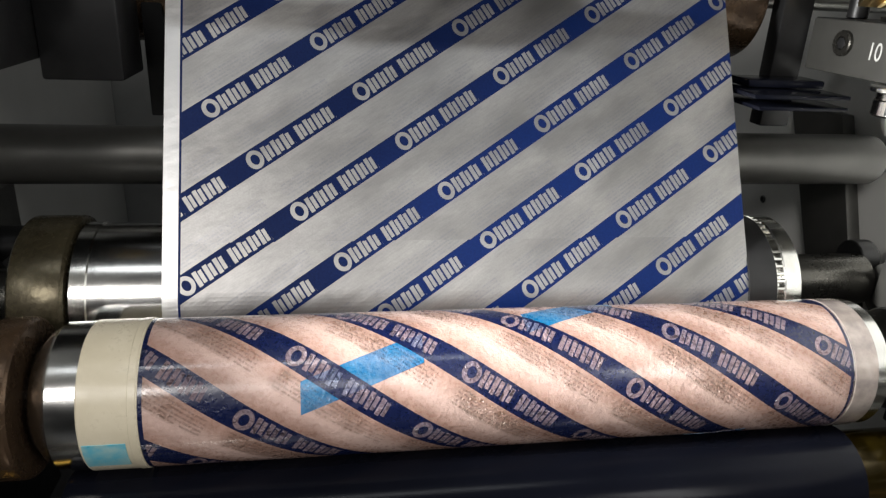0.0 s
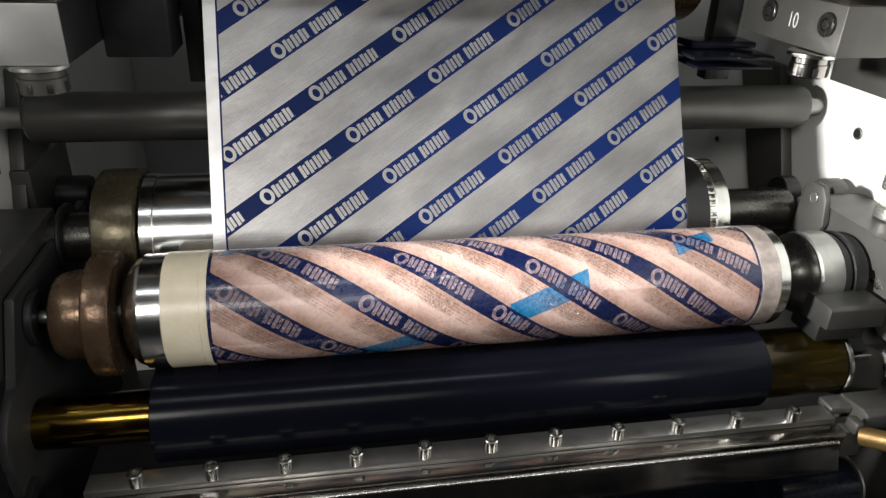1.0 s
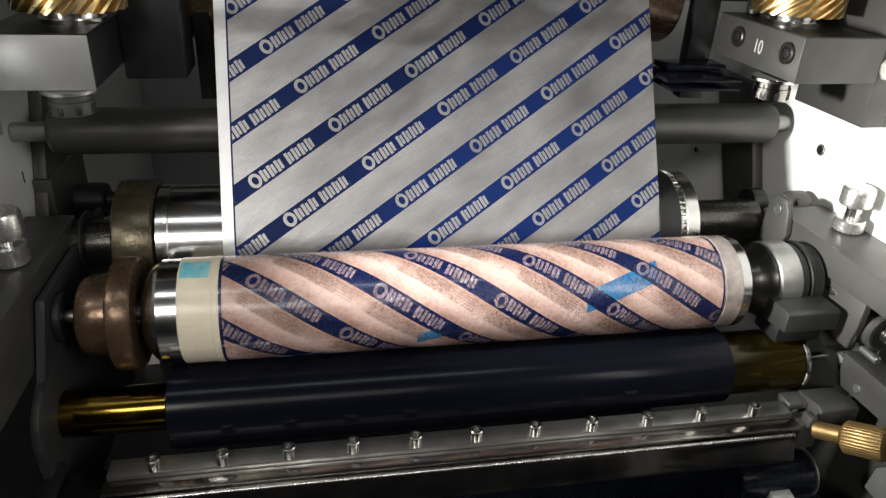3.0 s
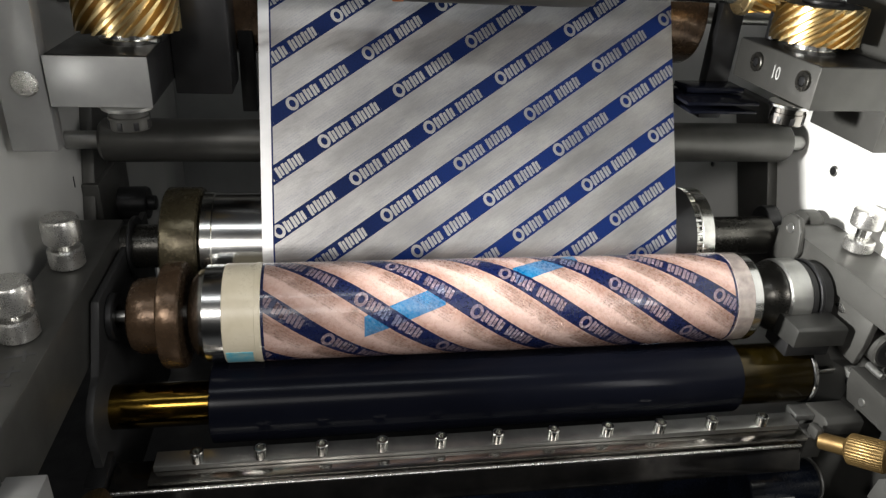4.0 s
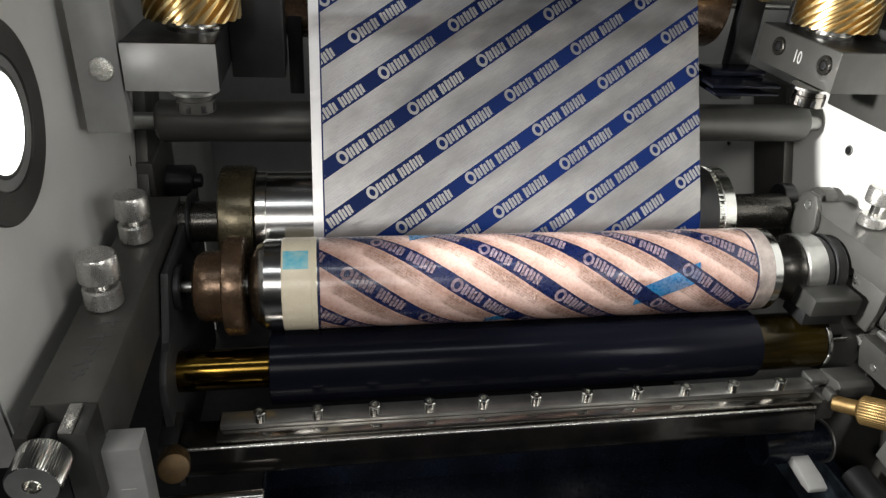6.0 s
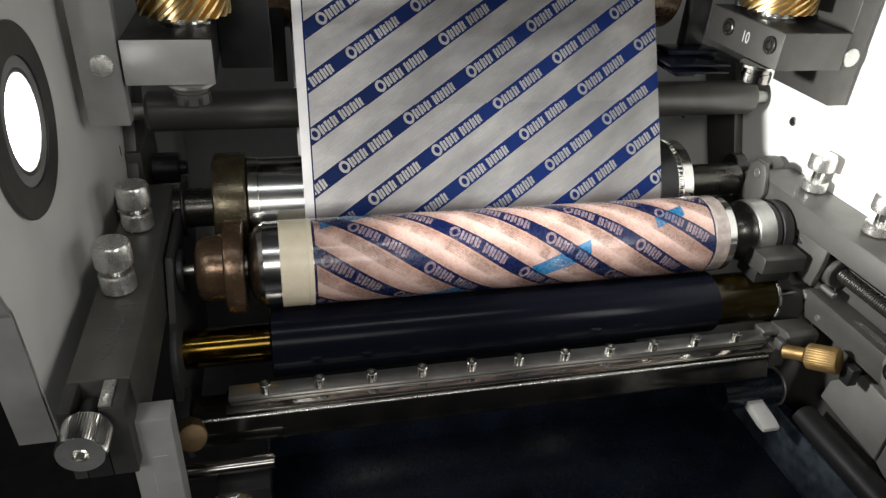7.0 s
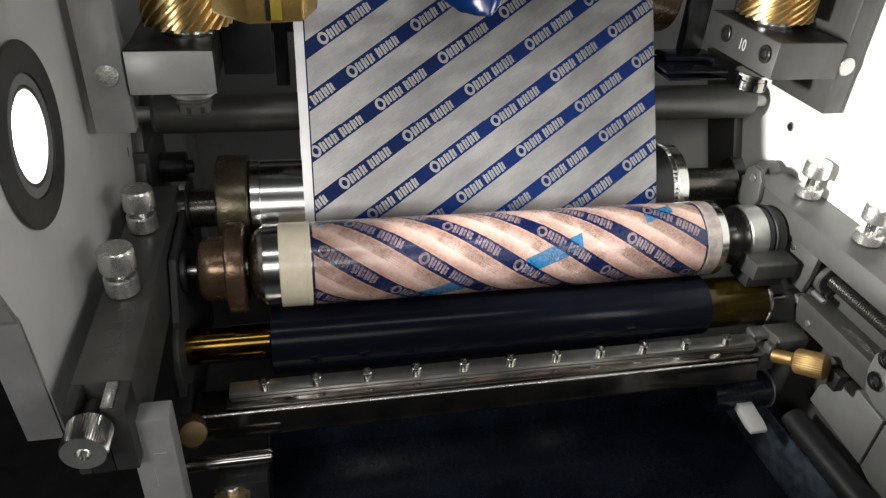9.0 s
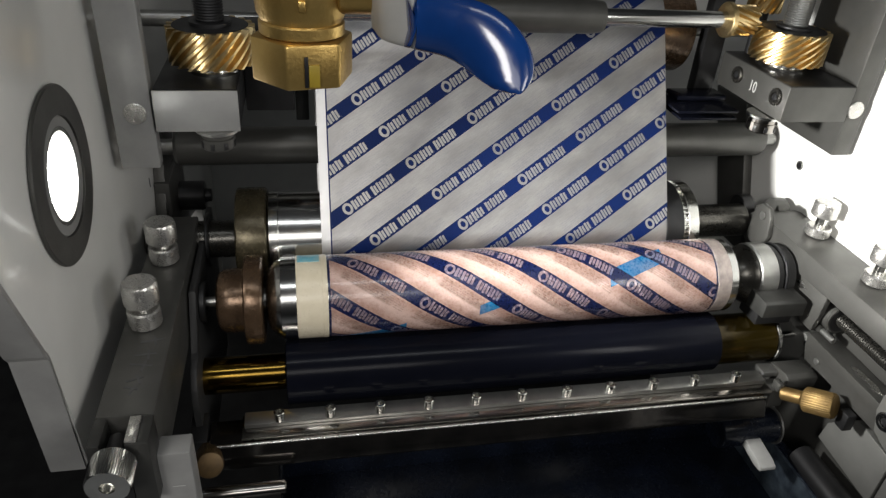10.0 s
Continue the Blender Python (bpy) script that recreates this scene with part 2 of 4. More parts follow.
# ---- building ----
def finish(name, bm, material, parent=None, label="", m=None, smooth=32):
    me = bpy.data.meshes.new(name)
    bmesh.ops.recalc_face_normals(bm, faces=bm.faces)
    bm.to_mesh(me)
    bm.free()
    me.polygons.foreach_set("use_smooth", [True] * len(me.polygons))
    me.set_sharp_from_angle(angle=radians(smooth))
    me.materials.append(material)
    ob = new(name, me)
    if parent:
        ob.parent = parent
    if m is not None:
        ob.matrix_basis = m
    if label:
        ob["label"] = label
    return ob


def part(name, bm, material, parent, label="", m=None):
    return finish(name, bm, material, parent, label, m)


def thing(name, label, category, group="", kind="", m=None):
    ob = new(name)
    ob.empty_display_size = 0.02
    if m is not None:
        ob.matrix_basis = m
    return tagged(ob, label, category, group, kind)


def box(x0, x1, y0, y1, z0, z1, bevel=0.0012, bm=None):
    bm = bm or bmesh.new()
    made = bmesh.ops.create_cube(bm, size=1.0)["verts"]
    for v in made:
        v.co = Vector(((x0 + x1) / 2 + v.co.x * (x1 - x0), (y0 + y1) / 2 + v.co.y * (y1 - y0), (z0 + z1) / 2 + v.co.z * (z1 - z0)))
    if bevel:
        edges = {e for v in made for e in v.link_edges}
        bmesh.ops.bevel(bm, geom=list(edges), offset=bevel, segments=2, affect="EDGES", profile=0.5)
    return bm


def prism(points, axis, a, b, bevel=0.001, bm=None):
    """A polygon in the two other axes, drawn out along one axis from a to b."""
    bm = bm or bmesh.new()

    def at(p, c):
        return {"x": (c, p[0], p[1]), "y": (p[0], c, p[1]), "z": (p[0], p[1], c)}[axis]
    lo, hi = [bm.verts.new(at(p, a)) for p in points], [bm.verts.new(at(p, b)) for p in points]
    faces = [bm.faces.new(lo), bm.faces.new(hi[::-1])]
    n = len(points)
    faces += [bm.faces.new((lo[i], hi[i], hi[(i + 1) % n], lo[(i + 1) % n])) for i in range(n)]
    if bevel:
        bmesh.ops.bevel(bm, geom=list({e for f in faces for e in f.edges}), offset=bevel, segments=2, affect="EDGES", profile=0.5)
    return bm


def lathe(profile, axis="x", at=(0, 0, 0), seg=40, flute=0.0, fluted=(), bm=None):
    """Turned piece: profile of (place along the axis, radius); flute cuts grooves between the given profile rows."""
    bm = bm or bmesh.new()
    rings = []
    for i, (a, r) in enumerate(profile):
        ring = []
        for j in range(seg):
            w = 2 * math.pi * j / seg
            rr = r - (flute if (i in fluted and j % 2) else 0.0)
            c, s = rr * math.cos(w), rr * math.sin(w)
            co = {"x": (a, c, s), "y": (c, a, s), "z": (c, s, a)}[axis]
            ring.append(bm.verts.new(Vector(co) + Vector(at)))
        rings.append(ring)
    for r0, r1 in zip(rings, rings[1:]):
        for j in range(seg):
            bm.faces.new((r0[j], r0[(j + 1) % seg], r1[(j + 1) % seg], r1[j]))
    bm.faces.new(rings[0])
    bm.faces.new(rings[-1][::-1])
    return bm


def rod(a, b, r, axis="x", at=(0, 0, 0), seg=32, edge=0.0008, bm=None):
    return lathe([(a, r - edge), (a + edge, r), (b - edge, r), (b, r - edge)], axis, at, seg, bm=bm)


def pipe_ring(a, b, r_in, r_out, axis="x", at=(0, 0, 0), seg=40, edge=0.0008):
    """A hollow ring."""
    bm = bmesh.new()
    prof = [(a, r_in), (a, r_out - edge), (a + edge, r_out), (b - edge, r_out), (b, r_out - edge), (b, r_in)]
    rings = []
    for p, r in prof:
        ring = []
        for j in range(seg):
            w = 2 * math.pi * j / seg
            c, s = r * math.cos(w), r * math.sin(w)
            ring.append(bm.verts.new(Vector({"x": (p, c, s), "y": (c, p, s), "z": (c, s, p)}[axis]) + Vector(at)))
        rings.append(ring)
    for i in range(len(rings)):
        r0, r1 = rings[i], rings[(i + 1) % len(rings)]
        for j in range(seg):
            bm.faces.new((r0[j], r0[(j + 1) % seg], r1[(j + 1) % seg], r1[j]))
    return bm


def helical(teeth, r_in, r_out, z0, z1, twist, levels=9):
    """A helical gear on the z axis."""
    bm = bmesh.new()
    shape = [(0.0, r_in), (0.18, r_in), (0.36, r_out), (0.64, r_out), (0.82, r_in)]
    rings = []
    for i in range(levels + 1):
        z, turn = z0 + (z1 - z0) * i / levels, twist * i / levels
        ring = []
        for k in range(teeth):
            for f, r in shape[:-1] + shape[-1:]:
                w = 2 * math.pi * (k + f) / teeth + turn
                ring.append(bm.verts.new((r * math.cos(w), r * math.sin(w), z)))
        rings.append(ring)
    n = len(rings[0])
    for r0, r1 in zip(rings, rings[1:]):
        for j in range(n):
            bm.faces.new((r0[j], r0[(j + 1) % n], r1[(j + 1) % n], r1[j]))
    bm.faces.new(rings[0])
    bm.faces.new(rings[-1][::-1])
    return bm


def bore(ob, bm):
    """Cuts a solid out of an object's mesh."""
    me = bpy.data.meshes.new("cutter")
    bmesh.ops.recalc_face_normals(bm, faces=bm.faces)
    bm.to_mesh(me)
    bm.free()
    cutter = new("cutter", me)
    mod = ob.modifiers.new("bore", "BOOLEAN")
    mod.object, mod.solver, mod.operation = cutter, "EXACT", "DIFFERENCE"
    bpy.context.view_layer.update()
    cut = bpy.data.meshes.new_from_object(ob.evaluated_get(bpy.context.evaluated_depsgraph_get()))
    ob.modifiers.clear()
    ob.data = cut
    bpy.data.objects.remove(cutter)
    bpy.data.meshes.remove(me)


def whole(name, bm, material, label, category, kind="", m=None, group=""):
    return tagged(finish(name, bm, material, None, "", m), label, category, group, kind)


# ---- the hall and the machine's frame ----
whole("floor", box(-4, 4, -4, 4, -1.05, -1.0, 0), hall_paint, "grey concrete hall floor under the machine", "floor", "structure")
whole("ceiling", box(-4, 4, -4, 4, 2.8, 2.85, 0), hall_paint, "grey hall ceiling", "ceiling", "structure")
for nm, b in (("wall_north", (-4, 4, 4, 4.05)), ("wall_south", (-4, 4, -4.05, -4)), ("wall_west", (-4.05, -4, -4, 4)), ("wall_east", (4, 4.05, -4, 4))):
    whole(nm, box(*b, -1.0, 2.8, 0), hall_paint, "grey painted hall wall", "wall", "structure")


def side_frames():
    left = [(-0.165, 0.324), (-0.097, 0.154), (-0.093, 0.149), (-0.087, 0.055), (0.16, 0.045), (0.47, -0.05), (0.47, -0.9995), (0.60, -0.9995), (0.60, 0.50), (-0.165, 0.50)]
    plate = whole("side_frame_left", prism(left, "x", -0.332, -0.311, 0.002), frame_paint,
                  "grey enamelled cast side plate of the printing machine", "machine frame", "structure")
    bore(plate, rod(-0.3305, -0.300, 0.0285, at=(0, -0.017, 0.219), seg=64))
    right = [(-0.34, 0.50), (-0.34, -0.9995), (0.60, -0.9995), (0.60, 0.50)]
    whole("side_frame_right", prism(right, "x", 0.312, 0.346, 0.002), lamplit_paint,
          "enamelled side plate, coloured paler for the lamp light falling on it", "machine frame", "structure")
    whole("back_panel", box(-0.332, 0.346, 0.602, 0.62, -0.9995, 0.50, 0.001), shaded_panel,
          "panel behind the print rollers, its grey standing for shade on light enamel", "machine panel", "structure")
    whole("machine_bed", box(-0.60, 0.311, -0.14, 0.60, -0.30, -0.26, 0.001), blackened,
          "dark machine bed under the rollers", "machine bed", "structure")


side_frames()
whole("slanted_strut", prism([(0.172, 0.02), (0.222, 0.02), (0.300, 0.170), (0.238, 0.170)], "x", 0.301, 0.3115, 0.001), gunmetal,
      "dark slanted strut against the white side plate", "strut")

# added cover that makes the plate's front edge a darker grey
whole("trim", prism([(-0.0972, 0.1542), (-0.1652, 0.3242), (-0.1680, 0.3230), (-0.0998, 0.1528), (-0.0957, 0.1480), (-0.0898, 0.056), (-0.0873, 0.056), (-0.0932, 0.1492)], "x", -0.3315, -0.3115, 0.0005), plate_steel,
      "darker grey strip added over the front edge of the side plate", "trim", "structure")


def inspection_lamp():
    lamp = thing("inspection_lamp", "round lit lamp with a dark bezel set in the side plate", "lamp", m=pose(-0.311, -0.017, 0.219))
    part("bezel", pipe_ring(0.0002, 0.0028, 0.0352, 0.0525, "x", seg=64), gunmetal, lamp, "wide dark grey ring")
    # paler flat ring paints the lit wall of the lamp recess
    part("lit_recess_rim", pipe_ring(0.0002, 0.0018, 0.0286, 0.0350, "x", seg=64), plate_steel, lamp, "flat rim in paler grey standing for the lamplit recess wall")
    part("inner_ring", pipe_ring(-0.0180, 0.0015, 0.0262, 0.0284, "x", seg=48), machined, lamp)
    part("lens", lathe([(-0.0185, 0.0260), (-0.0120, 0.0260), (-0.0106, 0.018), (-0.0100, 0.004)], "x", seg=48), lamp_glow, lamp, "glowing white lens")


inspection_lamp()

# ---- rollers ----
PLATE, IMPR, ANILOX = (0.0668, 0.066), (0.1419, 0.0806), (0.042, 0.009)
R_PLATE, R_WEB = 0.034, 0.041


def sleeve(x0, x1, r0, r1, w0, w1, origin, nx=2, nw=96, skew=0.0):
    """A shell round the x axis between two angles in degrees, with the print's UV map."""
    bm = bmesh.new()
    uv = bm.loops.layers.uv.new("print")
    full = w1 - w0 > 359.9

    def vert(x, r, w):
        return bm.verts.new((x, r * math.cos(radians(w)), r * math.sin(radians(w))))
    grid = {}
    for i in range(nx + 1):
        for j in range(nw + (0 if full else 1)):
            x, w = x0 + (x1 - x0) * i / nx, w0 + (w1 - w0) * j / nw + skew * (i / nx - 0.5) * (x1 - x0)
            grid[i, j, 1], grid[i, j, 0] = vert(x, r1, w), vert(x, r0, w)

    def face(keys):
        f = bm.faces.new([grid[(i, j % nw if full else j, o)] for i, j, o in keys])
        for lp, (i, j, o) in zip(f.loops, keys):
            lp[uv].uv = (x0 + (x1 - x0) * i / nx, origin + 0.0005933 * (w0 + (w1 - w0) * j / nw + skew * (i / nx - 0.5) * (x1 - x0)))
    for j in range(nw):
        for i in range(nx):
            face([(i, j, 1), (i, j + 1, 1), (i + 1, j + 1, 1), (i + 1, j, 1)])
            face([(i, j, 0), (i + 1, j, 0), (i + 1, j + 1, 0), (i, j + 1, 0)])
        for i in (0, nx):
            face([(i, j, 1), (i, j, 0), (i, j + 1, 0), (i, j + 1, 1)])
    if not full:
        for j in (0, nw):
            for i in range(nx):
                face([(i, j, 1), (i + 1, j, 1), (i + 1, j, 0), (i, j, 0)])
    return bm


def plate_roller():
    r = thing("plate_roller", "turning print roller with a pink plate and wet blue bands", "print roller", m=pose(0, *PLATE))
    part("core", lathe([(-0.207, 0.017), (-0.2045, 0.025), (-0.1995, 0.0308), (-0.1955, 0.0325), (-0.1950, 0.0328), (-0.1948, 0.0336), (0.2005, 0.0336), (0.2020, 0.0325),
                        (0.2020, 0.020)], "x", seg=72), steel, r, "polished steel cylinder ends")
    part("end_band", pipe_ring(-0.1830, -0.1584, 0.0333, 0.0342, "x", seg=72), cream, r, "cream masking tape band")
    part("tape_overlap", pipe_ring(-0.1628, -0.1582, 0.0341, 0.0345, "x", seg=72), cream, r, "second turn of masking tape")
    part("end_band", pipe_ring(0.1804, 0.1945, 0.0333, 0.0341, "x", seg=72), pale_tape, r, "pale pinkish tape band")
    part("plate", sleeve(-0.1580, 0.1800, 0.0330, R_PLATE, 0, 360, -0.0352), plate_print, r, "pink photopolymer plate inked with blue bands")
    for x, w, dx, dw in ((-0.063, 101, 0.055, 25), (0.040, 46, 0.050, 24), (0.105, 207, 0.052, 25), (-0.024, 253, 0.022, 16), (0.140, 351, 0.028, 18), (-0.1235, 306, 0.056, 25)):
        part("tape_piece", sleeve(x - dx / 2, x + dx / 2, 0.0331, R_PLATE + 0.00012, w - dw / 2, w + dw / 2, -0.0352, 8, 16, -640.0), tape_print, r,
             "bright blue mounting tape showing through the ink")
    part("tape_piece", sleeve(-0.1815, -0.1640, 0.0335, 0.0346, 147, 172, 0.0, 1, 12), tape_plain, r, "pale blue printed tape on the cream band")
    part("gear", lathe([(-0.2235, 0.0345), (-0.2225, 0.0360), (-0.2213, 0.0365), (-0.2112, 0.0365), (-0.2100, 0.0360), (-0.2090, 0.0345)], "x", seg=240, flute=0.00012, fluted=(2, 3)), oily, r, "greasy brown gear wheel")
    part("hub", lathe([(-0.2460, 0.012), (-0.2450, 0.0195), (-0.2430, 0.0235), (-0.2395, 0.0255), (-0.2330, 0.0262), (-0.2237, 0.0262), (-0.2237, 0.015)], "x", seg=48), oily, r, "brown hub")
    part("shaft", lathe([(-0.2620, 0.0040), (-0.2456, 0.0040), (-0.2456, 0.0085), (0.262, 0.0085)], "x", seg=24), machined, r, "bare steel shaft")
    part("journal", lathe([(0.2022, 0.0185), (0.2100, 0.0182), (0.2140, 0.0190), (0.2180, 0.0212), (0.2215, 0.0244), (0.2240, 0.0268), (0.2256, 0.0276), (0.2268, 0.0270)], "x", seg=56), journal_steel, r, "black journal")
    return r


def helical_x(teeth, r_in, r_out, a, b, twist):
    bm = helical(teeth, r_in, r_out, a, b, twist, 4)
    bmesh.ops.transform(bm, matrix=Matrix.Rotation(radians(90), 4, "Y"), verts=bm.verts)
    return bm


def impression_roller():
    r = thing("impression_roller", "turning bare steel backing roller behind the foil", "roller", m=pose(0, *IMPR))
    part("body", lathe([(-0.2035, 0.036), (-0.2025, 0.0405), (0.160, 0.0405), (0.160, 0.036)], "x", seg=80), steel, r, "polished steel cylinder")
    part("end_ring", pipe_ring(-0.2050, -0.1960, 0.03, 0.0412, "x", seg=64), chrome, r)
    part("gear", lathe([(-0.2320, 0.0430), (-0.2308, 0.0446), (-0.2300, 0.0449), (-0.2080, 0.0449), (-0.2072, 0.0446), (-0.2060, 0.0430)], "x", seg=240, flute=0.00012, fluted=(2, 3)), olive, r, "greasy olive-brown gear wheel")
    part("end_disc", lathe([(0.1602, 0.036), (0.1602, 0.0425), (0.1775, 0.0425), (0.1775, 0.03)], "x", seg=64), blackened, r, "black end disc")
    part("graduated_ring", pipe_ring(0.1830, 0.1940, 0.0300, 0.0418, "x", seg=72), chrome, r, "bright ring")
    part("ring_teeth", helical_x(60, 0.0385, 0.0417, 0.1777, 0.1829, 0.0), chrome, r, "toothed edge of the ring")
    part("shaft", rod(-0.308, 0.2640, 0.0165), journal_steel, r, "dark glossy shaft")
    return r


def anilox_roller():
    r = thing("anilox_roller", "turning black ink metering roller with amber shaft ends", "ink roller", m=pose(0, *ANILOX))
    part("body", lathe([(-0.1940, 0.026), (-0.1930, 0.028), (0.1905, 0.028), (0.1915, 0.026)], "x", seg=80), black_roll, r, "satin black cylinder")
    part("shaft_end", rod(-0.2655, -0.1941, 0.0152, seg=48), gold_shaft, r, "amber shaft end")
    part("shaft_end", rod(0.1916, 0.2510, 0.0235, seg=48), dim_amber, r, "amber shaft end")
    part("end_ring", pipe_ring(0.2512, 0.2550, 0.008, 0.0245, "x", seg=48), steel, r)
    part("inner_ring", pipe_ring(0.2552, 0.2580, 0.006, 0.0205, "x", seg=48), machined, r)
    part("pin", rod(0.250, 0.290, 0.0035, seg=24), chrome, r, "bright pin")
    return r


plate_ob, impr_ob, anilox_ob = plate_roller(), impression_roller(), anilox_roller()


def dark_roller(name, y, z, r, x0, x1, label, m1):
    t = thing(name, label, "roller", m=pose(0, y, z))
    part("body", lathe([(x0, r - 0.003), (x0 + 0.003, r), (x1 - 0.004, r), (x1 - 0.001, r - 0.0015), (x1, r - 0.005)], "x", seg=48), m1, t)
    part("shaft", rod(-0.3105, 0.3115, 0.007, seg=24), machined, t)
    return t


dark_roller("idler_roller", 0.1920, 0.1478, 0.0170, -0.284, 0.2950, "plain dark grey idler roller behind the foil", gunmetal)
dark_roller("guide_roller", 0.1058 + 0.1916 * 0.474 + 0.041 * 0.8805, 0.100 + 0.1916 * 0.8805 - 0.041 * 0.474, 0.0405, -0.200, 0.196,
            "brownish guide roller that carries the foil upwards", oily)

# ---- the printed foil: strips that run round the two rollers ----
LOOP, RUN, STRIPS = 0.6408, 0.1916, 300
FOOT, UP, BACK = Vector((0.1058, 0.100)), Vector((0.474, 0.8805)), Vector((0.8805, -0.474))


def foil_strips():
    web = thing("printed_foil_web", "silver foil web printed with blue diagonal bands, running upwards", "printed foil", m=pose(0, 0, 0))
    made, h = [], LOOP / STRIPS
    for k in range(STRIPS):
        bm = bmesh.new()
        uv = bm.loops.layers.uv.new("print")
        c = [[bm.verts.new((x, y, z)) for x in (-0.1605, 0.1605) for z in (-h / 2, h / 2)] for y in (0.0, 0.0002)]
        f, g = c
        faces = [(f[0], f[2], f[3], f[1]), (g[0], g[1], g[3], g[2]), (f[0], f[1], g[1], g[0]), (f[2], g[2], g[3], f[3])]
        for vs in faces:
            face = bm.faces.new(vs)
            for lp in face.loops:
                lp[uv].uv = (lp.vert.co.x, (k + 0.5) * h + lp.vert.co.z)
        made.append(part("foil_strip", bm, foil_print, web))
    return made


strips = foil_strips()


def along(h):
    """Place and turn of a strip h metres along its loop."""
    h %= LOOP
    bend = math.pi * R_WEB
    if h < RUN:
        p, w = FOOT + UP * h, 0.0
    elif h < RUN + bend:
        w = (h - RUN) / R_WEB
        p = FOOT + UP * RUN + BACK * R_WEB + R_WEB * (-BACK * math.cos(w) + UP * math.sin(w))
    elif h < 2 * RUN + bend:
        p, w = FOOT + BACK * 2 * R_WEB + UP * (2 * RUN + bend - h), math.pi
    else:
        w = (h - 2 * RUN) / R_WEB
        p = FOOT + BACK * R_WEB + R_WEB * (-BACK * math.cos(w) + UP * math.sin(w))
    return pose(0, p.x, p.y, -28.295 - math.degrees(w), 0, 0)


# metres of foil that have run past since the start
FED = [(0.0, 0.0236), (0.5, 0.1526), (1.0, 0.2816), (1.5, 0.4143), (2.5, 0.6821), (4.5, 1.2390), (5.5, 1.5306), (7.0, 1.9977), (7.5, 2.1556),
       (8.0, 2.3133), (9.0, 2.6282), (9.5, 2.7865), (10.0, 2.9422)]


def fed(t):
    """Smooth course through the rows of FED."""
    i = max(j for j in range(len(FED) - 1) if FED[j][0] <= t + 1e-9)

    def slope(j):
        a, b = FED[max(0, j - 1)], FED[min(len(FED) - 1, j + 1)]
        return (b[1] - a[1]) / (b[0] - a[0])
    (t0, s0), (t1, s1) = FED[i], FED[i + 1]
    d = t1 - t0
    x = (t - t0) / d
    return (s0 * (1 + 2 * x) * (1 - x) ** 2 + slope(i) * d * x * (1 - x) ** 2 + s1 * x * x * (3 - 2 * x) - slope(i + 1) * d * x * x * (1 - x))


# ---- blade holder and ink pan ----
def cap_screw(bm=None, r=0.0043, h=0.008):
    return lathe([(-h / 2 - 0.004, r * 0.6), (-h / 2, r * 0.6), (-h / 2, r), (h / 2 - 0.0006, r), (h / 2, r - 0.0006), (h / 2, r * 0.56), (0.0, r * 0.5)], "z", seg=24, bm=bm)


def blade_holder():
    t = thing("blade_holder", "long polished steel ink blade holder with a row of cap screws", "blade holder")
    part("base", prism([(-0.0155, -0.0125), (-0.0235, -0.031), (0.004, -0.036), (0.012, -0.0125)], "x", -0.254, 0.226, 0.0014), dark_bar, t, "dark glossy base bar")
    # thin rod added to carry the glint of the polished front edge
    part("edge_glint", rod(-0.2535, 0.2255, 0.0013, at=(0, -0.0160, -0.0126), seg=16, edge=0.0003), speckled, t, "bright speckled rod standing for the glint on the front edge")
    part("lower_plate", box(-0.229, 0.232, -0.0135, 0.0115, -0.0124, -0.0088, 0.0005), bar_steel, t)
    part("clamp_plate", box(-0.227, 0.230, -0.0035, 0.0105, -0.0087, -0.0042, 0.0005), machined, t)
    first = None
    for k in range(11):
        bm = cap_screw() if first is None else None
        m = pose(0.04 * (k - 5), 0.0, 0.0)
        if first is None:
            first = part("cap_screw", bm, chrome, t, "bright socket head screw", m)
        else:
            o = new("cap_screw", first.data)
            o.parent, o.matrix_basis = t, m
            o["label"] = "bright socket head screw"
    part("end_plate", box(0.2325, 0.2480, 0.0045, 0.0180, -0.0085, -0.0030, 0.0008), machined, t, "thin steel end plate")
    part("end_block", prism([(0.018, -0.0020), (0.018, -0.036), (0.004, -0.036), (-0.009, -0.0115), (-0.009, -0.0010), (-0.004, 0.0015)], "x", 0.2482, 0.2790, 0.0012), gunmetal, t, "dark grey end block")
    part("end_block", box(0.2325, 0.2480, -0.0120, 0.0030, -0.0300, -0.0090, 0.0010), gunmetal, t, "lower grey end block")
    part("end_lug", box(0.2345, 0.2410, -0.0165, -0.0060, -0.0088, 0.0005, 0.002), gunmetal, t, "rounded steel lug")
    part("end_block", prism([(0.016, -0.006), (0.016, -0.04), (-0.012, -0.04), (-0.012, -0.010)], "x", -0.268, -0.255, 0.001), blackened, t, "black end block")


def thumb_screw(at, way, label, big=1.0, brassy=old_brass):
    """Knurled brass screw whose head points along way."""
    turn = Vector(way).normalized().to_track_quat("Z", "Y").to_matrix().to_4x4()
    t = thing("thumb_screw", label, "thumb screw", "brass thumb screws of the blade holder", m=Matrix.Translation(at) @ turn @ Matrix.Scale(big, 4))
    part("shank", rod(-0.022, -0.002, 0.0068, "z", seg=24), brassy, t)
    part("head", lathe([(-0.002, 0.0085), (0.0, 0.0112), (0.0012, 0.0122), (0.025, 0.0122), (0.0265, 0.0112), (0.027, 0.010)], "z", seg=72, flute=0.0007, fluted=(2, 3)), brassy, t, "knurled brass head")


blade_holder()
thumb_screw((0.2495, -0.0325, -0.0020), (0.0125, -0.0205, 0.0085), "worn knurled brass thumb screw beside the blade holder", 0.92)
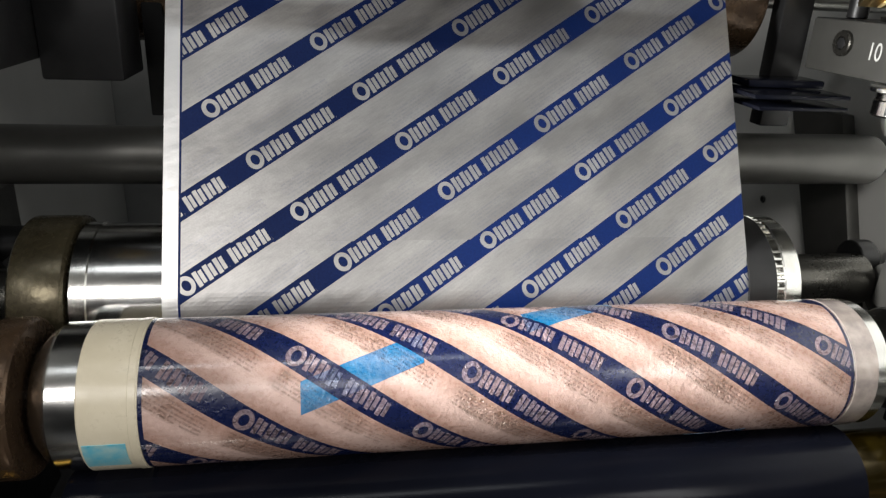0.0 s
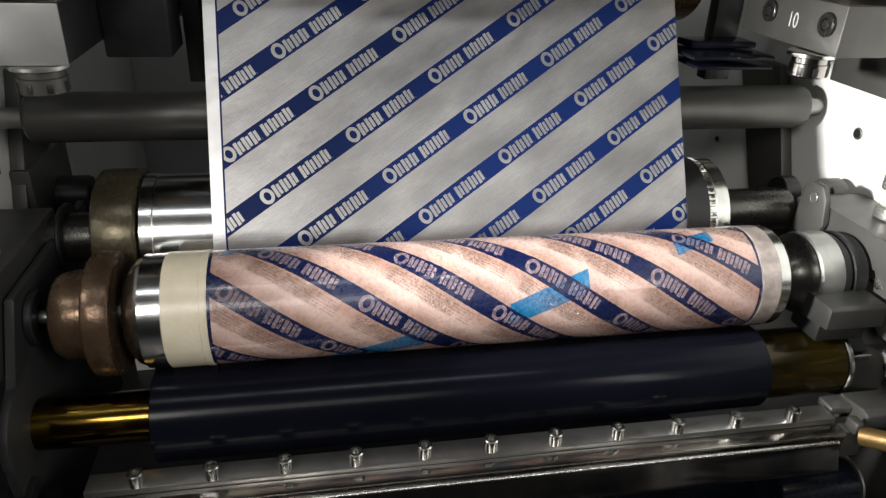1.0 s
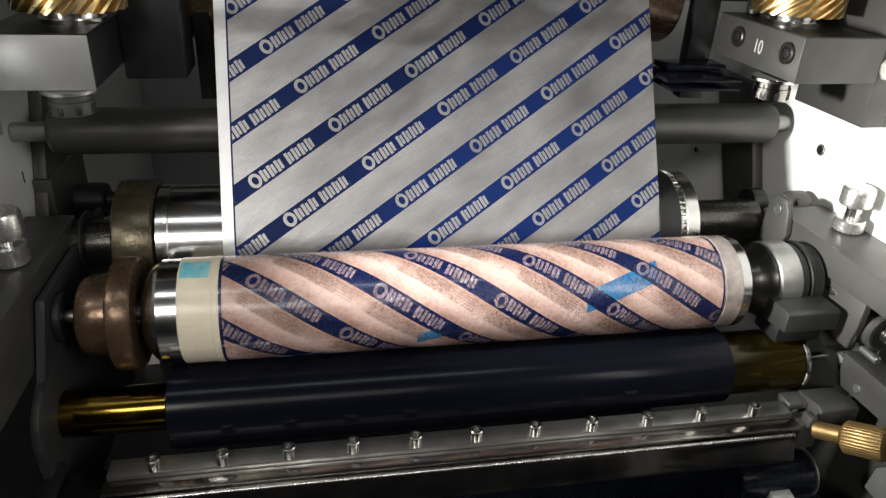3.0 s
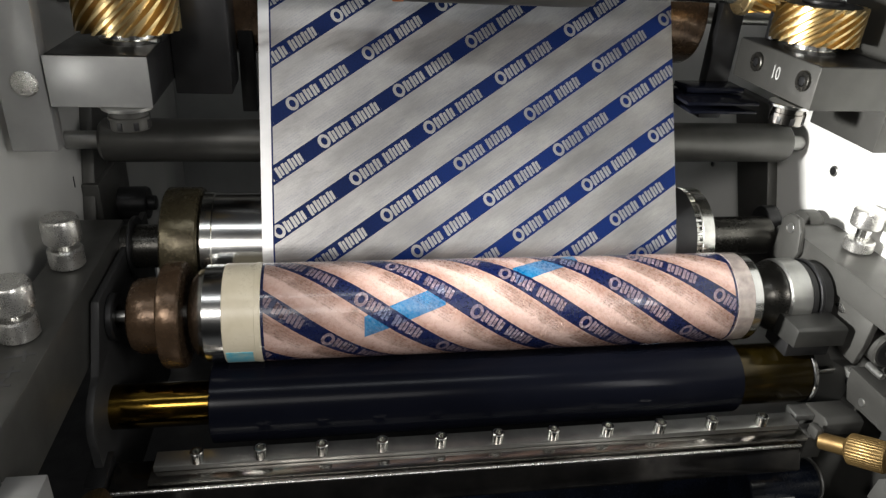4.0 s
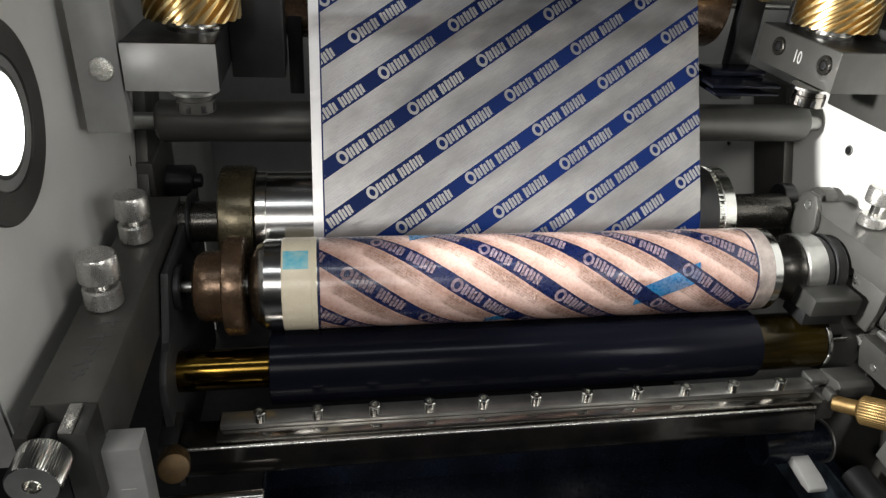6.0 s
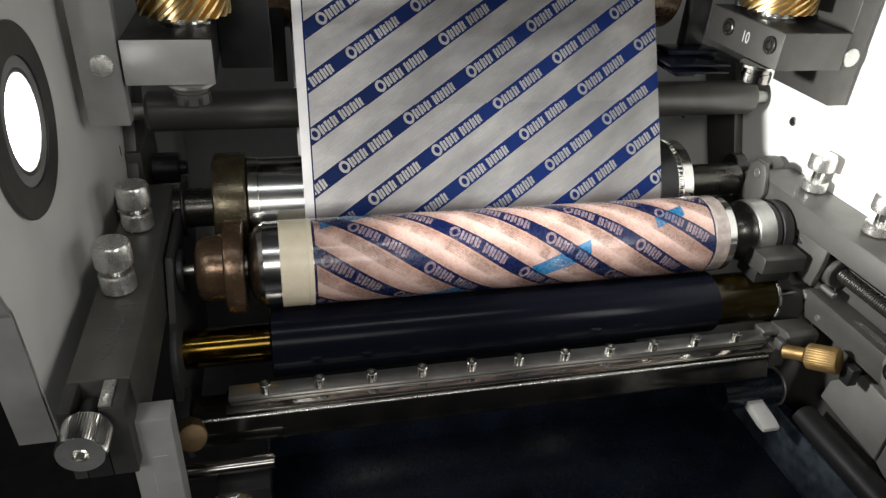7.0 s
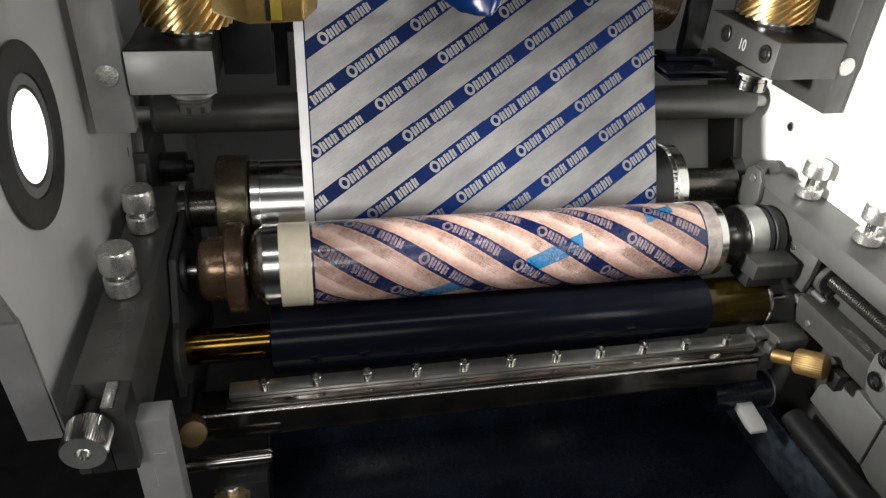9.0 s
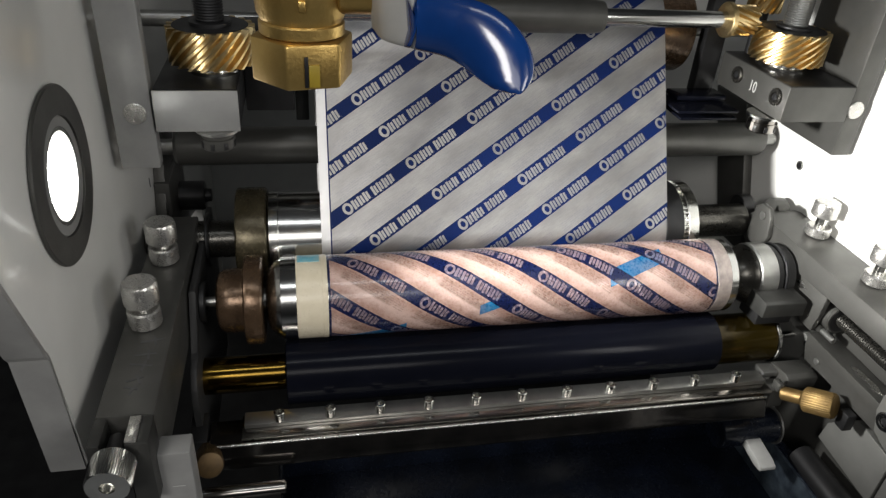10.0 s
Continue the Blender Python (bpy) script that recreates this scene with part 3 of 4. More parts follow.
thumb_screw((-0.2500, -0.040, 0.004), (0.18, -0.80, 0.45), "tarnished brass thumb screw at the end of the blade holder", 0.8, tarnished)


def ink_tray():
    t = thing("ink_tray", "deep black ink tray smeared with blue ink", "ink tray")
    x0, x1, y0, y1, z0, z1, w = -0.205, 0.262, -0.140, 0.055, -0.135, -0.082, 0.003
    part("bottom", box(x0, x1, y0, y1, z0, z0 + w, 0.0005), ink_pan, t)
    part("side", box(x0, x0 + w, y0, y1, z0 + w, z1, 0.0005), ink_pan, t)
    part("side", box(x1 - w, x1, y0, y1, z0 + w, z1, 0.0005), ink_film, t, "side filmed with dried bluish ink")
    part("front", box(x0 + w, x1 - w, y0, y0 + w, z0 + w, z1, 0.0005), ink_pan, t)
    part("back", box(x0 + w, x1 - w, y1 - w, y1, z0 + w, z1, 0.0005), ink_pan, t)
    part("rim", box(x1, x1 + 0.010, y0, y1, z1 - 0.003, z1, 0.0005), ink_pan, t)


ink_tray()
r_ob = thing("pan_shaft", "black shaft with a steel end ring above the tray", "shaft", m=pose(0, -0.004, -0.062))
part("journal", rod(0.196, 0.2540, 0.0165, seg=40), ink_pan, r_ob)
part("end_ring", pipe_ring(0.2542, 0.2560, 0.006, 0.0185, "x", seg=40), machined, r_ob)
whole("pan_tab", prism([(-0.016, -0.060), (-0.042, -0.064), (-0.049, -0.067), (-0.049, -0.071), (-0.040, -0.072), (-0.016, -0.068)], "x", 0.217, 0.233, 0.001), white_plastic,
      "pale plastic scraper tab on the tray edge", "tab")


# ---- slide rails at both sides ----
def knob_on(rail, x, y, z, nut=0.0098, foot=0.0205):
    k = part("adjusting_knob", lathe([(foot, 0.006), (foot, 0.0108), (foot + 0.001, 0.0116), (0.0325, 0.0116), (0.0345, 0.0104), (0.0348, 0.004)], "z", seg=72, flute=0.00015, fluted=(2, 3)),
             satin, rail, "nickel-plated round knob head", pose(x, y, z))
    part("lock_nut", lathe([(0.0, 0.0098), (0.001, 0.0110), (nut - 0.0013, 0.0110), (nut, 0.0098), (nut, 0.005)], "z", seg=64, flute=0.00015, fluted=(1, 2)), satin, k, "round lock nut")
    part("stem", rod(-0.01, foot - 0.0001, 0.0048, "z", seg=20), chrome, k)


def rail_left():
    t = thing("slide_rail", "dark grey steel rail with scribed marks and nickel knobs", "machine rail", "slide rails")
    part("beam", box(-0.2985, -0.2655, -0.092, 0.150, 0.050, 0.100, 0.0015), gunmetal, t)
    # cheeks coloured darker than the beam for the shadow on their fronts
    part("cheek", box(-0.2985, -0.2915, -0.115, -0.0925, 0.050, 0.0995, 0.001), dark_gunmetal, t)
    part("cheek", box(-0.2785, -0.2655, -0.115, -0.0925, 0.050, 0.0995, 0.001), dark_gunmetal, t)
    part("slide_face", box(-0.2783, -0.2718, -0.1145, -0.094, 0.0996, 0.1012, 0.0006), satin, t, "bright worn slide face")
    part("slot_floor", box(-0.2913, -0.2787, -0.115, -0.0925, 0.050, 0.078, 0.0006), blackened, t)
    # scribed, unreadable marks
    for x, y, w, tilt in ((-0.2770, -0.0230, 0.015, 14), (-0.2790, -0.0370, 0.013, 6), (-0.2800, -0.0475, 0.014, -10), (-0.2815, -0.0610, 0.010, 22), (-0.2825, -0.0690, 0.009, -18)):
        bm = box(-w / 2, w / 2, -0.0009, 0.0009, 0.1001, 0.1004, 0, bm=box(0.001, 0.0025, -0.006, 0.004, 0.10015, 0.10045, 0))
        part("scribed_mark", bm, dark_mark, t, "", pose(x, y, 0, 0, 0, tilt))
    k = part("end_knob", lathe([(0.0, 0.0100), (-0.001, 0.0116), (-0.0015, 0.0122), (-0.0185, 0.0122), (-0.0195, 0.0114), (-0.0198, 0.0042), (-0.014, 0.0036)], "y", seg=112, flute=0.0005, fluted=(2, 3)),
             chrome, t, "bright knurled knob with a hex socket", pose(-0.2840, -0.1175, 0.0905))
    part("stem", rod(0.0003, 0.016, 0.006, "y", seg=20), blackened, k)
    knob_on(t, -0.283, 0.078, 0.1005, 0.0135, 0.0180)
    knob_on(t, -0.284, -0.004, 0.1005, 0.0135, 0.0180)


def rail_right():
    t = thing("slide_rail", "grey steel rail rounded at its pivot, with nickel knobs", "machine rail", "slide rails")
    prof = [(-0.24, 0.079), (-0.24, 0.100), (0.118, 0.100)] + [(0.118 + 0.020 * math.sin(radians(a)), 0.080 + 0.020 * math.cos(radians(a))) for a in range(15, 180, 15)] + [(0.112, 0.066), (0.085, 0.079)]
    part("beam", prism(prof, "x", 0.2665, 0.3113, 0.0012), gunmetal, t)
    part("pivot_strap", prism([(0.122, 0.1080), (0.114, 0.1145), (0.102, 0.1145), (0.096, 0.1060), (0.092, 0.0880), (0.100, 0.0700), (0.124, 0.0720)], "x", 0.2610, 0.2663, 0.0022), gunmetal, t, "grey pivot strap")
    part("collar", rod(0.2630, 0.2760, 0.0130, at=(0, 0.1520, 0.0900), seg=32), blackened, t, "black pivot collar")
    part("pivot_lug", prism([(0.135 + 0.014 * math.cos(radians(a)), 0.0925 + 0.014 * math.sin(radians(a))) for a in range(0, 360, 20)], "x", 0.290, 0.3035, 0.001), gunmetal, t)
    part("pivot_screw", rod(0.2598, 0.2609, 0.0042, at=(0, 0.1075, 0.1040), seg=24), machined, t)
    knob_on(t, 0.2975, 0.0745, 0.1005)
    knob_on(t, 0.2955, -0.0065, 0.1005)


rail_left()
rail_right()


def left_bearing_plate():
    t = thing("bearing_plate", "oil-black bearing plate that carries the roller shafts", "bearing plate")
    prof = [(0.190, 0.088), (0.190, -0.075), (0.010, -0.075), (0.004, -0.020)] + [(0.030 + 0.030 * math.cos(radians(a)), 0.016 + 0.030 * math.sin(radians(a))) for a in range(200, 90, -15)] + [(0.050, 0.088)]
    part("plate", prism(prof, "x", -0.2640, -0.2590, 0.0010), rubber, t)
    part("shaft_housing", pipe_ring(-0.2588, -0.2540, 0.0085, 0.0165, "x", (0, *PLATE), 40), blackened, t, "black shaft housing")
    part("shaft_housing", pipe_ring(-0.2588, -0.2560, 0.0170, 0.0235, "x", (0, *IMPR), 40), blackened, t, "black shaft housing")


left_bearing_plate()


def right_bearing():
    t = thing("roller_bearing", "steel bearing ring with black seal on a dark block", "bearing")
    at = (0, *PLATE)
    part("bearing_ring", pipe_ring(0.2270, 0.2460, 0.0195, 0.0285, "x", at, 48, 0.0016), machined, t, "dull steel bearing ring")
    part("seal", pipe_ring(0.2462, 0.2520, 0.010, 0.0262, "x", at, 48), rubber, t, "black seal ring")
    part("seal", pipe_ring(0.2522, 0.2560, 0.010, 0.0280, "x", at, 48), blackened, t, "glossy black seal lip")
    part("seal", pipe_ring(0.2562, 0.2640, 0.010, 0.0262, "x", at, 48), rubber, t, "black seal ring")
    part("rest_block", prism([(0.018, 0.0640), (0.018, 0.0500), (0.044, 0.0470), (0.044, 0.0655), (0.021, 0.0655)], "x", 0.2215, 0.2625, 0.0009), dark_gunmetal, t, "dark rest block")
    part("pedestal", box(0.2260, 0.2620, 0.0290, 0.0560, 0.0338, 0.0468, 0.001), blackened, t, "black pedestal")


right_bearing()


def socket_screw_x(t, y, z, x, r=0.0080):
    """Socket head screw whose head looks towards -x."""
    s = part("lock_screw", lathe([(x + 0.004, r), (x + 0.0007, r), (x, r - 0.0007), (x, r * 0.56), (x + 0.0024, r * 0.50)], "x", (0, y, z), 32), chrome, t, "socket lock screw")
    part("hex_socket", prism([(y + r * 0.47 * math.cos(radians(a)), z + r * 0.47 * math.sin(radians(a))) for a in range(0, 360, 60)], "x", x + 0.0012, x + 0.0020, 0.0001), blackened, s)


def side_bracket_right():
    t = thing("side_bracket", "dark grey steel bracket plates with a threaded rod", "bracket")
    part("back_plate", prism([(0.125, 0.058), (-0.235, 0.058), (-0.235, -0.035), (-0.12, -0.120), (0.02, -0.120), (0.07, -0.050), (0.125, 0.010)], "x", 0.2982, 0.3115, 0.001), gunmetal, t)
    part("strap_plate", prism([(0.100, 0.0785), (0.0060, 0.0785), (0.0080, 0.0560), (0.0110, 0.0380), (0.0250, 0.0380), (0.0500, 0.0540), (0.0900, 0.0640)], "x", 0.2690, 0.2740, 0.0009), gunmetal, t, "grey strap plate under the rail")
    part("worn_patch", prism([(0.047, 0.0700), (0.040, 0.0735), (0.033, 0.0690), (0.038, 0.0660)], "x", 0.2684, 0.2689, 0.0001), speckled, t, "bright scuffed spot")
    part("slide_bar", prism([(0.0180, 0.0300), (-0.205, 0.0290), (-0.205, 0.0030), (-0.0210, 0.0060), (0.0110, 0.0040), (0.0165, 0.0160)], "x", 0.2760, 0.2978, 0.0010), gunmetal, t, "grey slide bar")
    part("worn_patch", prism([(0.2830, -0.0300), (0.2880, -0.0340), (0.2890, -0.0560), (0.2860, -0.0680), (0.2825, -0.0600), (0.2840, -0.0450)], "z", 0.0299, 0.0302, 0), speckled, t, "scratched bright patch")
    part("bearing_plate", prism([(0.064, 0.0280), (0.046, 0.0150), (0.030, 0.0200), (0.0195, 0.0185), (0.0195, 0.0060), (0.0240, -0.0040), (0.0195, -0.0300), (0.066, -0.0300)], "x", 0.2835, 0.2980, 0.001), mid_steel, t, "bright bearing plate")
    part("notch", rod(0.2832, 0.2836, 0.0032, at=(0, 0.0225, 0.0120), seg=20, edge=0.0001), blackened, t)
    part("lower_plate", prism([(-0.0270, -0.0590), (-0.0300, -0.0380), (-0.0560, -0.0090), (-0.0980, -0.0140), (-0.0970, -0.0660)], "x", 0.2880, 0.2980, 0.001), mid_steel, t, "dull grey lower plate")
    part("lower_plate", prism([(-0.1005, -0.0145), (-0.180, -0.0200), (-0.180, -0.1000), (-0.0995, -0.0665)], "x", 0.2880, 0.2980, 0.001), mid_steel, t, "dull grey lower plate")
    part("threaded_rod", lathe([(-0.19 + 0.0012 * i, 0.0066 - (0.0006 if i % 2 else 0)) for i in range(164)], "y", (0.2905, 0.0, 0.054), 24), journal_steel, t, "dark oiled threaded rod")
    part("rod_sleeve", pipe_ring(0.0030, 0.0200, 0.0078, 0.0150, "y", (0.2905, 0, 0.054), 40, 0.0014), gunmetal, t, "steel sleeve")
    part("sleeve_bore", pipe_ring(0.0026, 0.0029, 0.0070, 0.0122, "y", (0.2905, 0, 0.054), 40, 0.0001), blackened, t, "black ring in the sleeve")
    part("stop_pin", rod(-0.0060, 0.0100, 0.0030, "y", (0.2815, 0, 0.0380), 16), machined, t, "small steel pin")
    part("cross_screw", rod(0.2750, 0.2764, 0.0032, at=(0, -0.0030, 0.0130), seg=20, edge=0.0004), machined, t)
    part("lock_block", prism([(-0.0800, 0.0440), (-0.0800, 0.0290), (-0.0860, 0.0120), (-0.1000, 0.0060), (-0.1450, 0.0060), (-0.1450, 0.0600), (-0.0880, 0.0600)], "x", 0.2690, 0.2758, 0.0012), mid_steel, t, "grey lock block")
    socket_screw_x(t, -0.0920, 0.0490, 0.2665)
    socket_screw_x(t, -0.0920, 0.0270, 0.2665)
    part("clamp_lug", box(0.2660, 0.2757, -0.0640, -0.0530, -0.0120, 0.0050, 0.0015), blackened, t, "black clamp lug")
    part("tie_rod", rod(-0.20, -0.03, 0.0125, "y", (0.2745, 0, -0.078), 28), blackened, t, "black tie rod")


side_bracket_right()


def left_post():
    t = thing("stop_post", "scratched grey steel post in front of the rollers", "post")
    part("post", box(-0.2715, -0.2470, -0.104, -0.088, -0.2595, 0.077, 0.001), plate_steel, t)
    part("scratch", box(-0.2600, -0.2525, -0.1043, -0.1041, 0.0490, 0.0493, 0, bm=box(-0.2615, -0.2612, -0.1043, -0.1041, 0.020, 0.036, 0)), white_plastic, t, "pale scratches")


left_post()
c_ob = thing("cross_shaft", "bright cross shaft end under the blade holder", "shaft")
part("rod", rod(-0.262, -0.196, 0.0055, at=(0, -0.045, -0.031), seg=24), bar_steel, c_ob)
part("sleeve", box(-0.236, -0.200, -0.062, -0.030, -0.060, -0.038, 0.001), blackened, c_ob)


# ---- upper blocks, gears, valve ----
def stamped_number(t, text, y, z, x):
    """Figures stamped into a face that looks towards -x."""
    cu = bpy.data.curves.new("stamped_number", "FONT")
    cu.body, cu.size, cu.extrude = text, 0.0140, 0.0001
    tmp = new("stamped_number", cu)
    bpy.context.view_layer.update()
    me = bpy.data.meshes.new_from_object(tmp.evaluated_get(bpy.context.evaluated_depsgraph_get()))
    bpy.data.objects.remove(tmp)
    me.materials.clear()
    me.materials.append(white_plastic)
    ob = new("stamped_number", me)
    ob.parent = t
    ob.matrix_basis = Matrix(((0, 0, -1, x - 0.0002), (-0.8, 0, 0, y), (0, 1, 0, z), (0, 0, 0, 1)))
    ob["label"] = "bright stamped figures"


def corner_unit(side):
    """Bearing block with a helical brass gear on an upright screw; side -1 or 1."""
    s = side
    xa, xb = (0.226, 0.2895) if s > 0 else (-0.275, -0.217)
    z0, z1 = (0.2085, 0.2395) if s > 0 else (0.2060, 0.2365)
    t = thing("bearing_block", "machined grey bearing block with socket screws" if s > 0 else "bright machined bearing block", "bearing block")
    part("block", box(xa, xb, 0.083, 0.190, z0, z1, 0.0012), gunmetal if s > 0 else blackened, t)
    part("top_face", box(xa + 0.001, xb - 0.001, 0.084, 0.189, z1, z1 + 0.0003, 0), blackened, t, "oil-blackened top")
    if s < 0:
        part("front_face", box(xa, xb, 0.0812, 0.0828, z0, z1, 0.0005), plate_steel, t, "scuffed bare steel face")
    if s > 0:
        for y in (0.097, 0.158):
            part("socket_screw", lathe([(0.2262, 0.0075), (0.2240, 0.0075), (0.2234, 0.0068), (0.2234, 0.0040), (0.2255, 0.0036)], "x", (0, y, 0.2265), 32), journal_steel, t, "dark socket head screw")
            part("hex_socket", prism([(y + 0.0036 * math.cos(radians(a)), 0.2265 + 0.0036 * math.sin(radians(a))) for a in range(0, 360, 60)], "x", 0.2236, 0.2241, 0.0002), blackened, t)
        stamped_number(t, "10", 0.1375, 0.2195, 0.2260)
    cx, cy = (0.2535, 0.138) if s > 0 else (-0.236, 0.128)
    n = thing("clamp_nut", "bright slotted clamp nut under the bearing block", "nut", "clamp nuts", m=pose(0.2285, 0.1080, 0.0038) if s > 0 else pose(-0.2345, 0.092, 0.004))
    part("flange", lathe([(z0 - 0.0042, 0.010), (z0 - 0.0042, 0.0150), (z0 - 0.0046, 0.0156), (z0 - 0.0066, 0.0156), (z0 - 0.0070, 0.0150), (z0 - 0.0070, 0.010)], "z", seg=40), chrome if s > 0 else machined, n, "bright flange")
    part("nut_ring", lathe([(z0 - 0.0046, 0.010), (z0 - 0.0046, 0.0130), (z0 - 0.007, 0.0132), (z0 - 0.0075, 0.0118), (z0 - 0.011, 0.0118), (z0 - 0.0115, 0.0125), (z0 - 0.019, 0.0125), (z0 - 0.020, 0.0115), (z0 - 0.020, 0.004)],
                           "z", seg=36), bar_steel if s > 0 else gunmetal, n)
    for a in (-150, -105, -60, -15):
        part("slot", box(0.0112, 0.0129, -0.0016, 0.0016, z0 - 0.0185, z0 - 0.0135, 0.0003), blackened, n, "", Matrix.Rotation(radians(a), 4, "Z"))
    g = thing("helical_gear", "bright brass helical gear on an upright screw", "gear", "brass gears", m=pose(cx, cy, z1))
    part("washer", lathe([(0.0002, 0.0185), (0.003, 0.0190), (0.0032, 0.0165), (0.007, 0.0165)], "z", seg=40), chrome, g, "bright washer")
    part("gear_wheel", helical(20, 0.0272, 0.0318, 0.0080, 0.0345, 1.20 if s > 0 else 0.95, 16), brass, g, "brass helical teeth")
    part("gear_face", lathe([(0.0346, 0.0272), (0.0349, 0.0268), (0.0349, 0.0110)], "z", seg=48), blackened, g, "greasy black face")
    part("screw", lathe([(0.033 + 0.001 * i, 0.0105 - (0.0006 if i % 2 else 0)) for i in range(60)], "z", seg=24), blackened if s < 0 else machined, g, "threaded upright screw")
    part("collar", lathe([(0.0350, 0.0150), (0.0375, 0.0150), (0.0380, 0.014), (0.0380, 0.0106)], "z", seg=32), blackened, g)
    b = thing("guide_bar", "upright grey steel guide bar with a round pin", "guide bar", "guide bars")
    xa, xb = (0.2898, 0.3075) if s > 0 else (-0.3035, -0.2765)
    part("bar", box(xa, xb, 0.084, 0.162 if s > 0 else 0.097, 0.1765, 0.480 if s > 0 else 0.3250, 0.0012), gunmetal if s > 0 else plate_steel, b)
    part("pin", rod(0.0825, 0.090, 0.0078, "y", ((xa + xb) / 2 - 0.002 * s, 0, 0.219), 32), satin, b, "pale round pin")


corner_unit(1)
corner_unit(-1)


def drive_shaft():
    t = thing("drive_shaft", "horizontal steel drive shaft with brass pinions and a grey sleeve", "shaft", m=pose(0, 0.150, 0.2775))
    part("sleeve", lathe([(-0.060, 0.010), (-0.060, 0.0138), (0.068, 0.0138), (0.078, 0.0125), (0.078, 0.008)], "x", seg=36), gunmetal, t, "dark grey sleeve")
    part("paint_mark", sleeve(-0.066, -0.059, 0.0136, 0.0141, 195, 300, 0.0, 2, 12), orange_paint, t, "orange paint mark")
    part("shaft", rod(-0.190, 0.216, 0.0072, seg=28), steel, t, "bright shaft")
    part("flange", rod(0.192, 0.197, 0.0150, seg=36), brass, t, "brass flange")
    part("pinion", helical_x(12, 0.0095, 0.0130, 0.197, 0.219, 0.7), brass, t, "brass pinion")


drive_shaft()


def ball_valve():
    """Brass ball valve hanging close to the view, lever to the right."""
    t = thing("ball_valve", "brass ball valve with a blue vinyl-dipped lever", "valve", m=pose(-0.1715, -0.158, 0.3240))
    hexagon = [(0.0188 * math.cos(radians(a)), 0.0188 * math.sin(radians(a))) for a in range(12, 372, 60)]
    part("hex_end", prism(hexagon, "z", 0.0, 0.016, 0.0012), valve_brass, t, "hexagonal brass end")
    part("paint_line", box(0.0002, 0.0016, -0.0172, -0.0150, 0.0012, 0.012, 0.0002), blackened, t)
    part("paint_dab", box(0.0017, 0.0055, -0.0167, -0.0150, 0.0012, 0.009, 0.0002), yellow_paint, t, "dab of yellow paint")
    for k in range(4):
        part("cast_mark", box(-0.0012, 0.0014, -0.0176, -0.0160, 0.0270 + 0.0052 * k, 0.0306 + 0.0052 * k, 0.0005), valve_brass, t)
    part("body", lathe([(0.0162, 0.0140), (0.0168, 0.0152), (0.0205, 0.0152), (0.0212, 0.0145), (0.024, 0.0158), (0.034, 0.0168), (0.046, 0.0168), (0.056, 0.0155), (0.058, 0.0140)], "z", seg=48), valve_brass, t, "cast brass body")
    part("hex_end", prism(hexagon, "z", 0.0585, 0.0745, 0.0012), valve_brass, t, "hexagonal brass end")
    part("stem_boss", rod(0.012, 0.030, 0.0095, "x", (0, -0.004, 0.0335), 32), valve_brass, t, "brass stem boss")

    def blade(rows, thick):
        bm, rings, fine = bmesh.new(), [], []
        for i in range(len(rows) - 1):
            p = [Vector(rows[min(max(j, 0), len(rows) - 1)]) for j in (i - 1, i, i + 1, i + 2)]
            for j in range(5):
                f = j / 5
                fine.append(tuple(0.5 * (2 * p[1] + (p[2] - p[0]) * f + (2 * p[0] - 5 * p[1] + 4 * p[2] - p[3]) * f * f + (3 * p[1] - p[0] - 3 * p[2] + p[3]) * f ** 3)))
        rows = fine + [rows[-1]]
        for i, (x, y, z, w) in enumerate(rows):
            p, q = rows[max(0, i - 1)], rows[min(len(rows) - 1, i + 1)]
            d = Vector((q[0] - p[0], q[2] - p[2])).normalized()
            rings.append([bm.verts.new((x - d.y * w * math.sin(a) + 0.1735, y + thick * math.cos(a) + 0.158, z + d.x * w * math.sin(a) - 0.3200)) for a in (2 * math.pi * j / 20 for j in range(20))])
        for r0, r1 in zip(rings, rings[1:]):
            for j in range(20):
                bm.faces.new((r0[j], r0[(j + 1) % 20], r1[(j + 1) % 20], r1[j]))
        bm.faces.new(rings[0])
        bm.faces.new(rings[-1][::-1])
        return bm
    part("lever_plate", blade([(-0.150, -0.166, 0.3485, 0.0085), (-0.147, -0.180, 0.3487, 0.0090), (-0.1375, -0.190, 0.3487, 0.0092)], 0.0024), white_plastic, t, "pale lever plate")
    part("lever_grip", blade([(-0.1380, -0.1895, 0.3487, 0.0090), (-0.1370, -0.190, 0.3487, 0.0094), (-0.128, -0.196, 0.3485, 0.0097), (-0.1205, -0.2015, 0.3470, 0.0102), (-0.1150, -0.2055, 0.3438, 0.0100),
                              (-0.1115, -0.2085, 0.3400, 0.0091), (-0.1097, -0.2105, 0.3366, 0.0074), (-0.1090, -0.2115, 0.3346, 0.0048), (-0.1088, -0.2118, 0.3338, 0.0022)], 0.0058), blue_vinyl, t, "glossy blue lever grip")
    part("pipe", rod(0.075, 2.4815, 0.0105, "z", seg=32), machined, t, "steel pipe")


ball_valve()

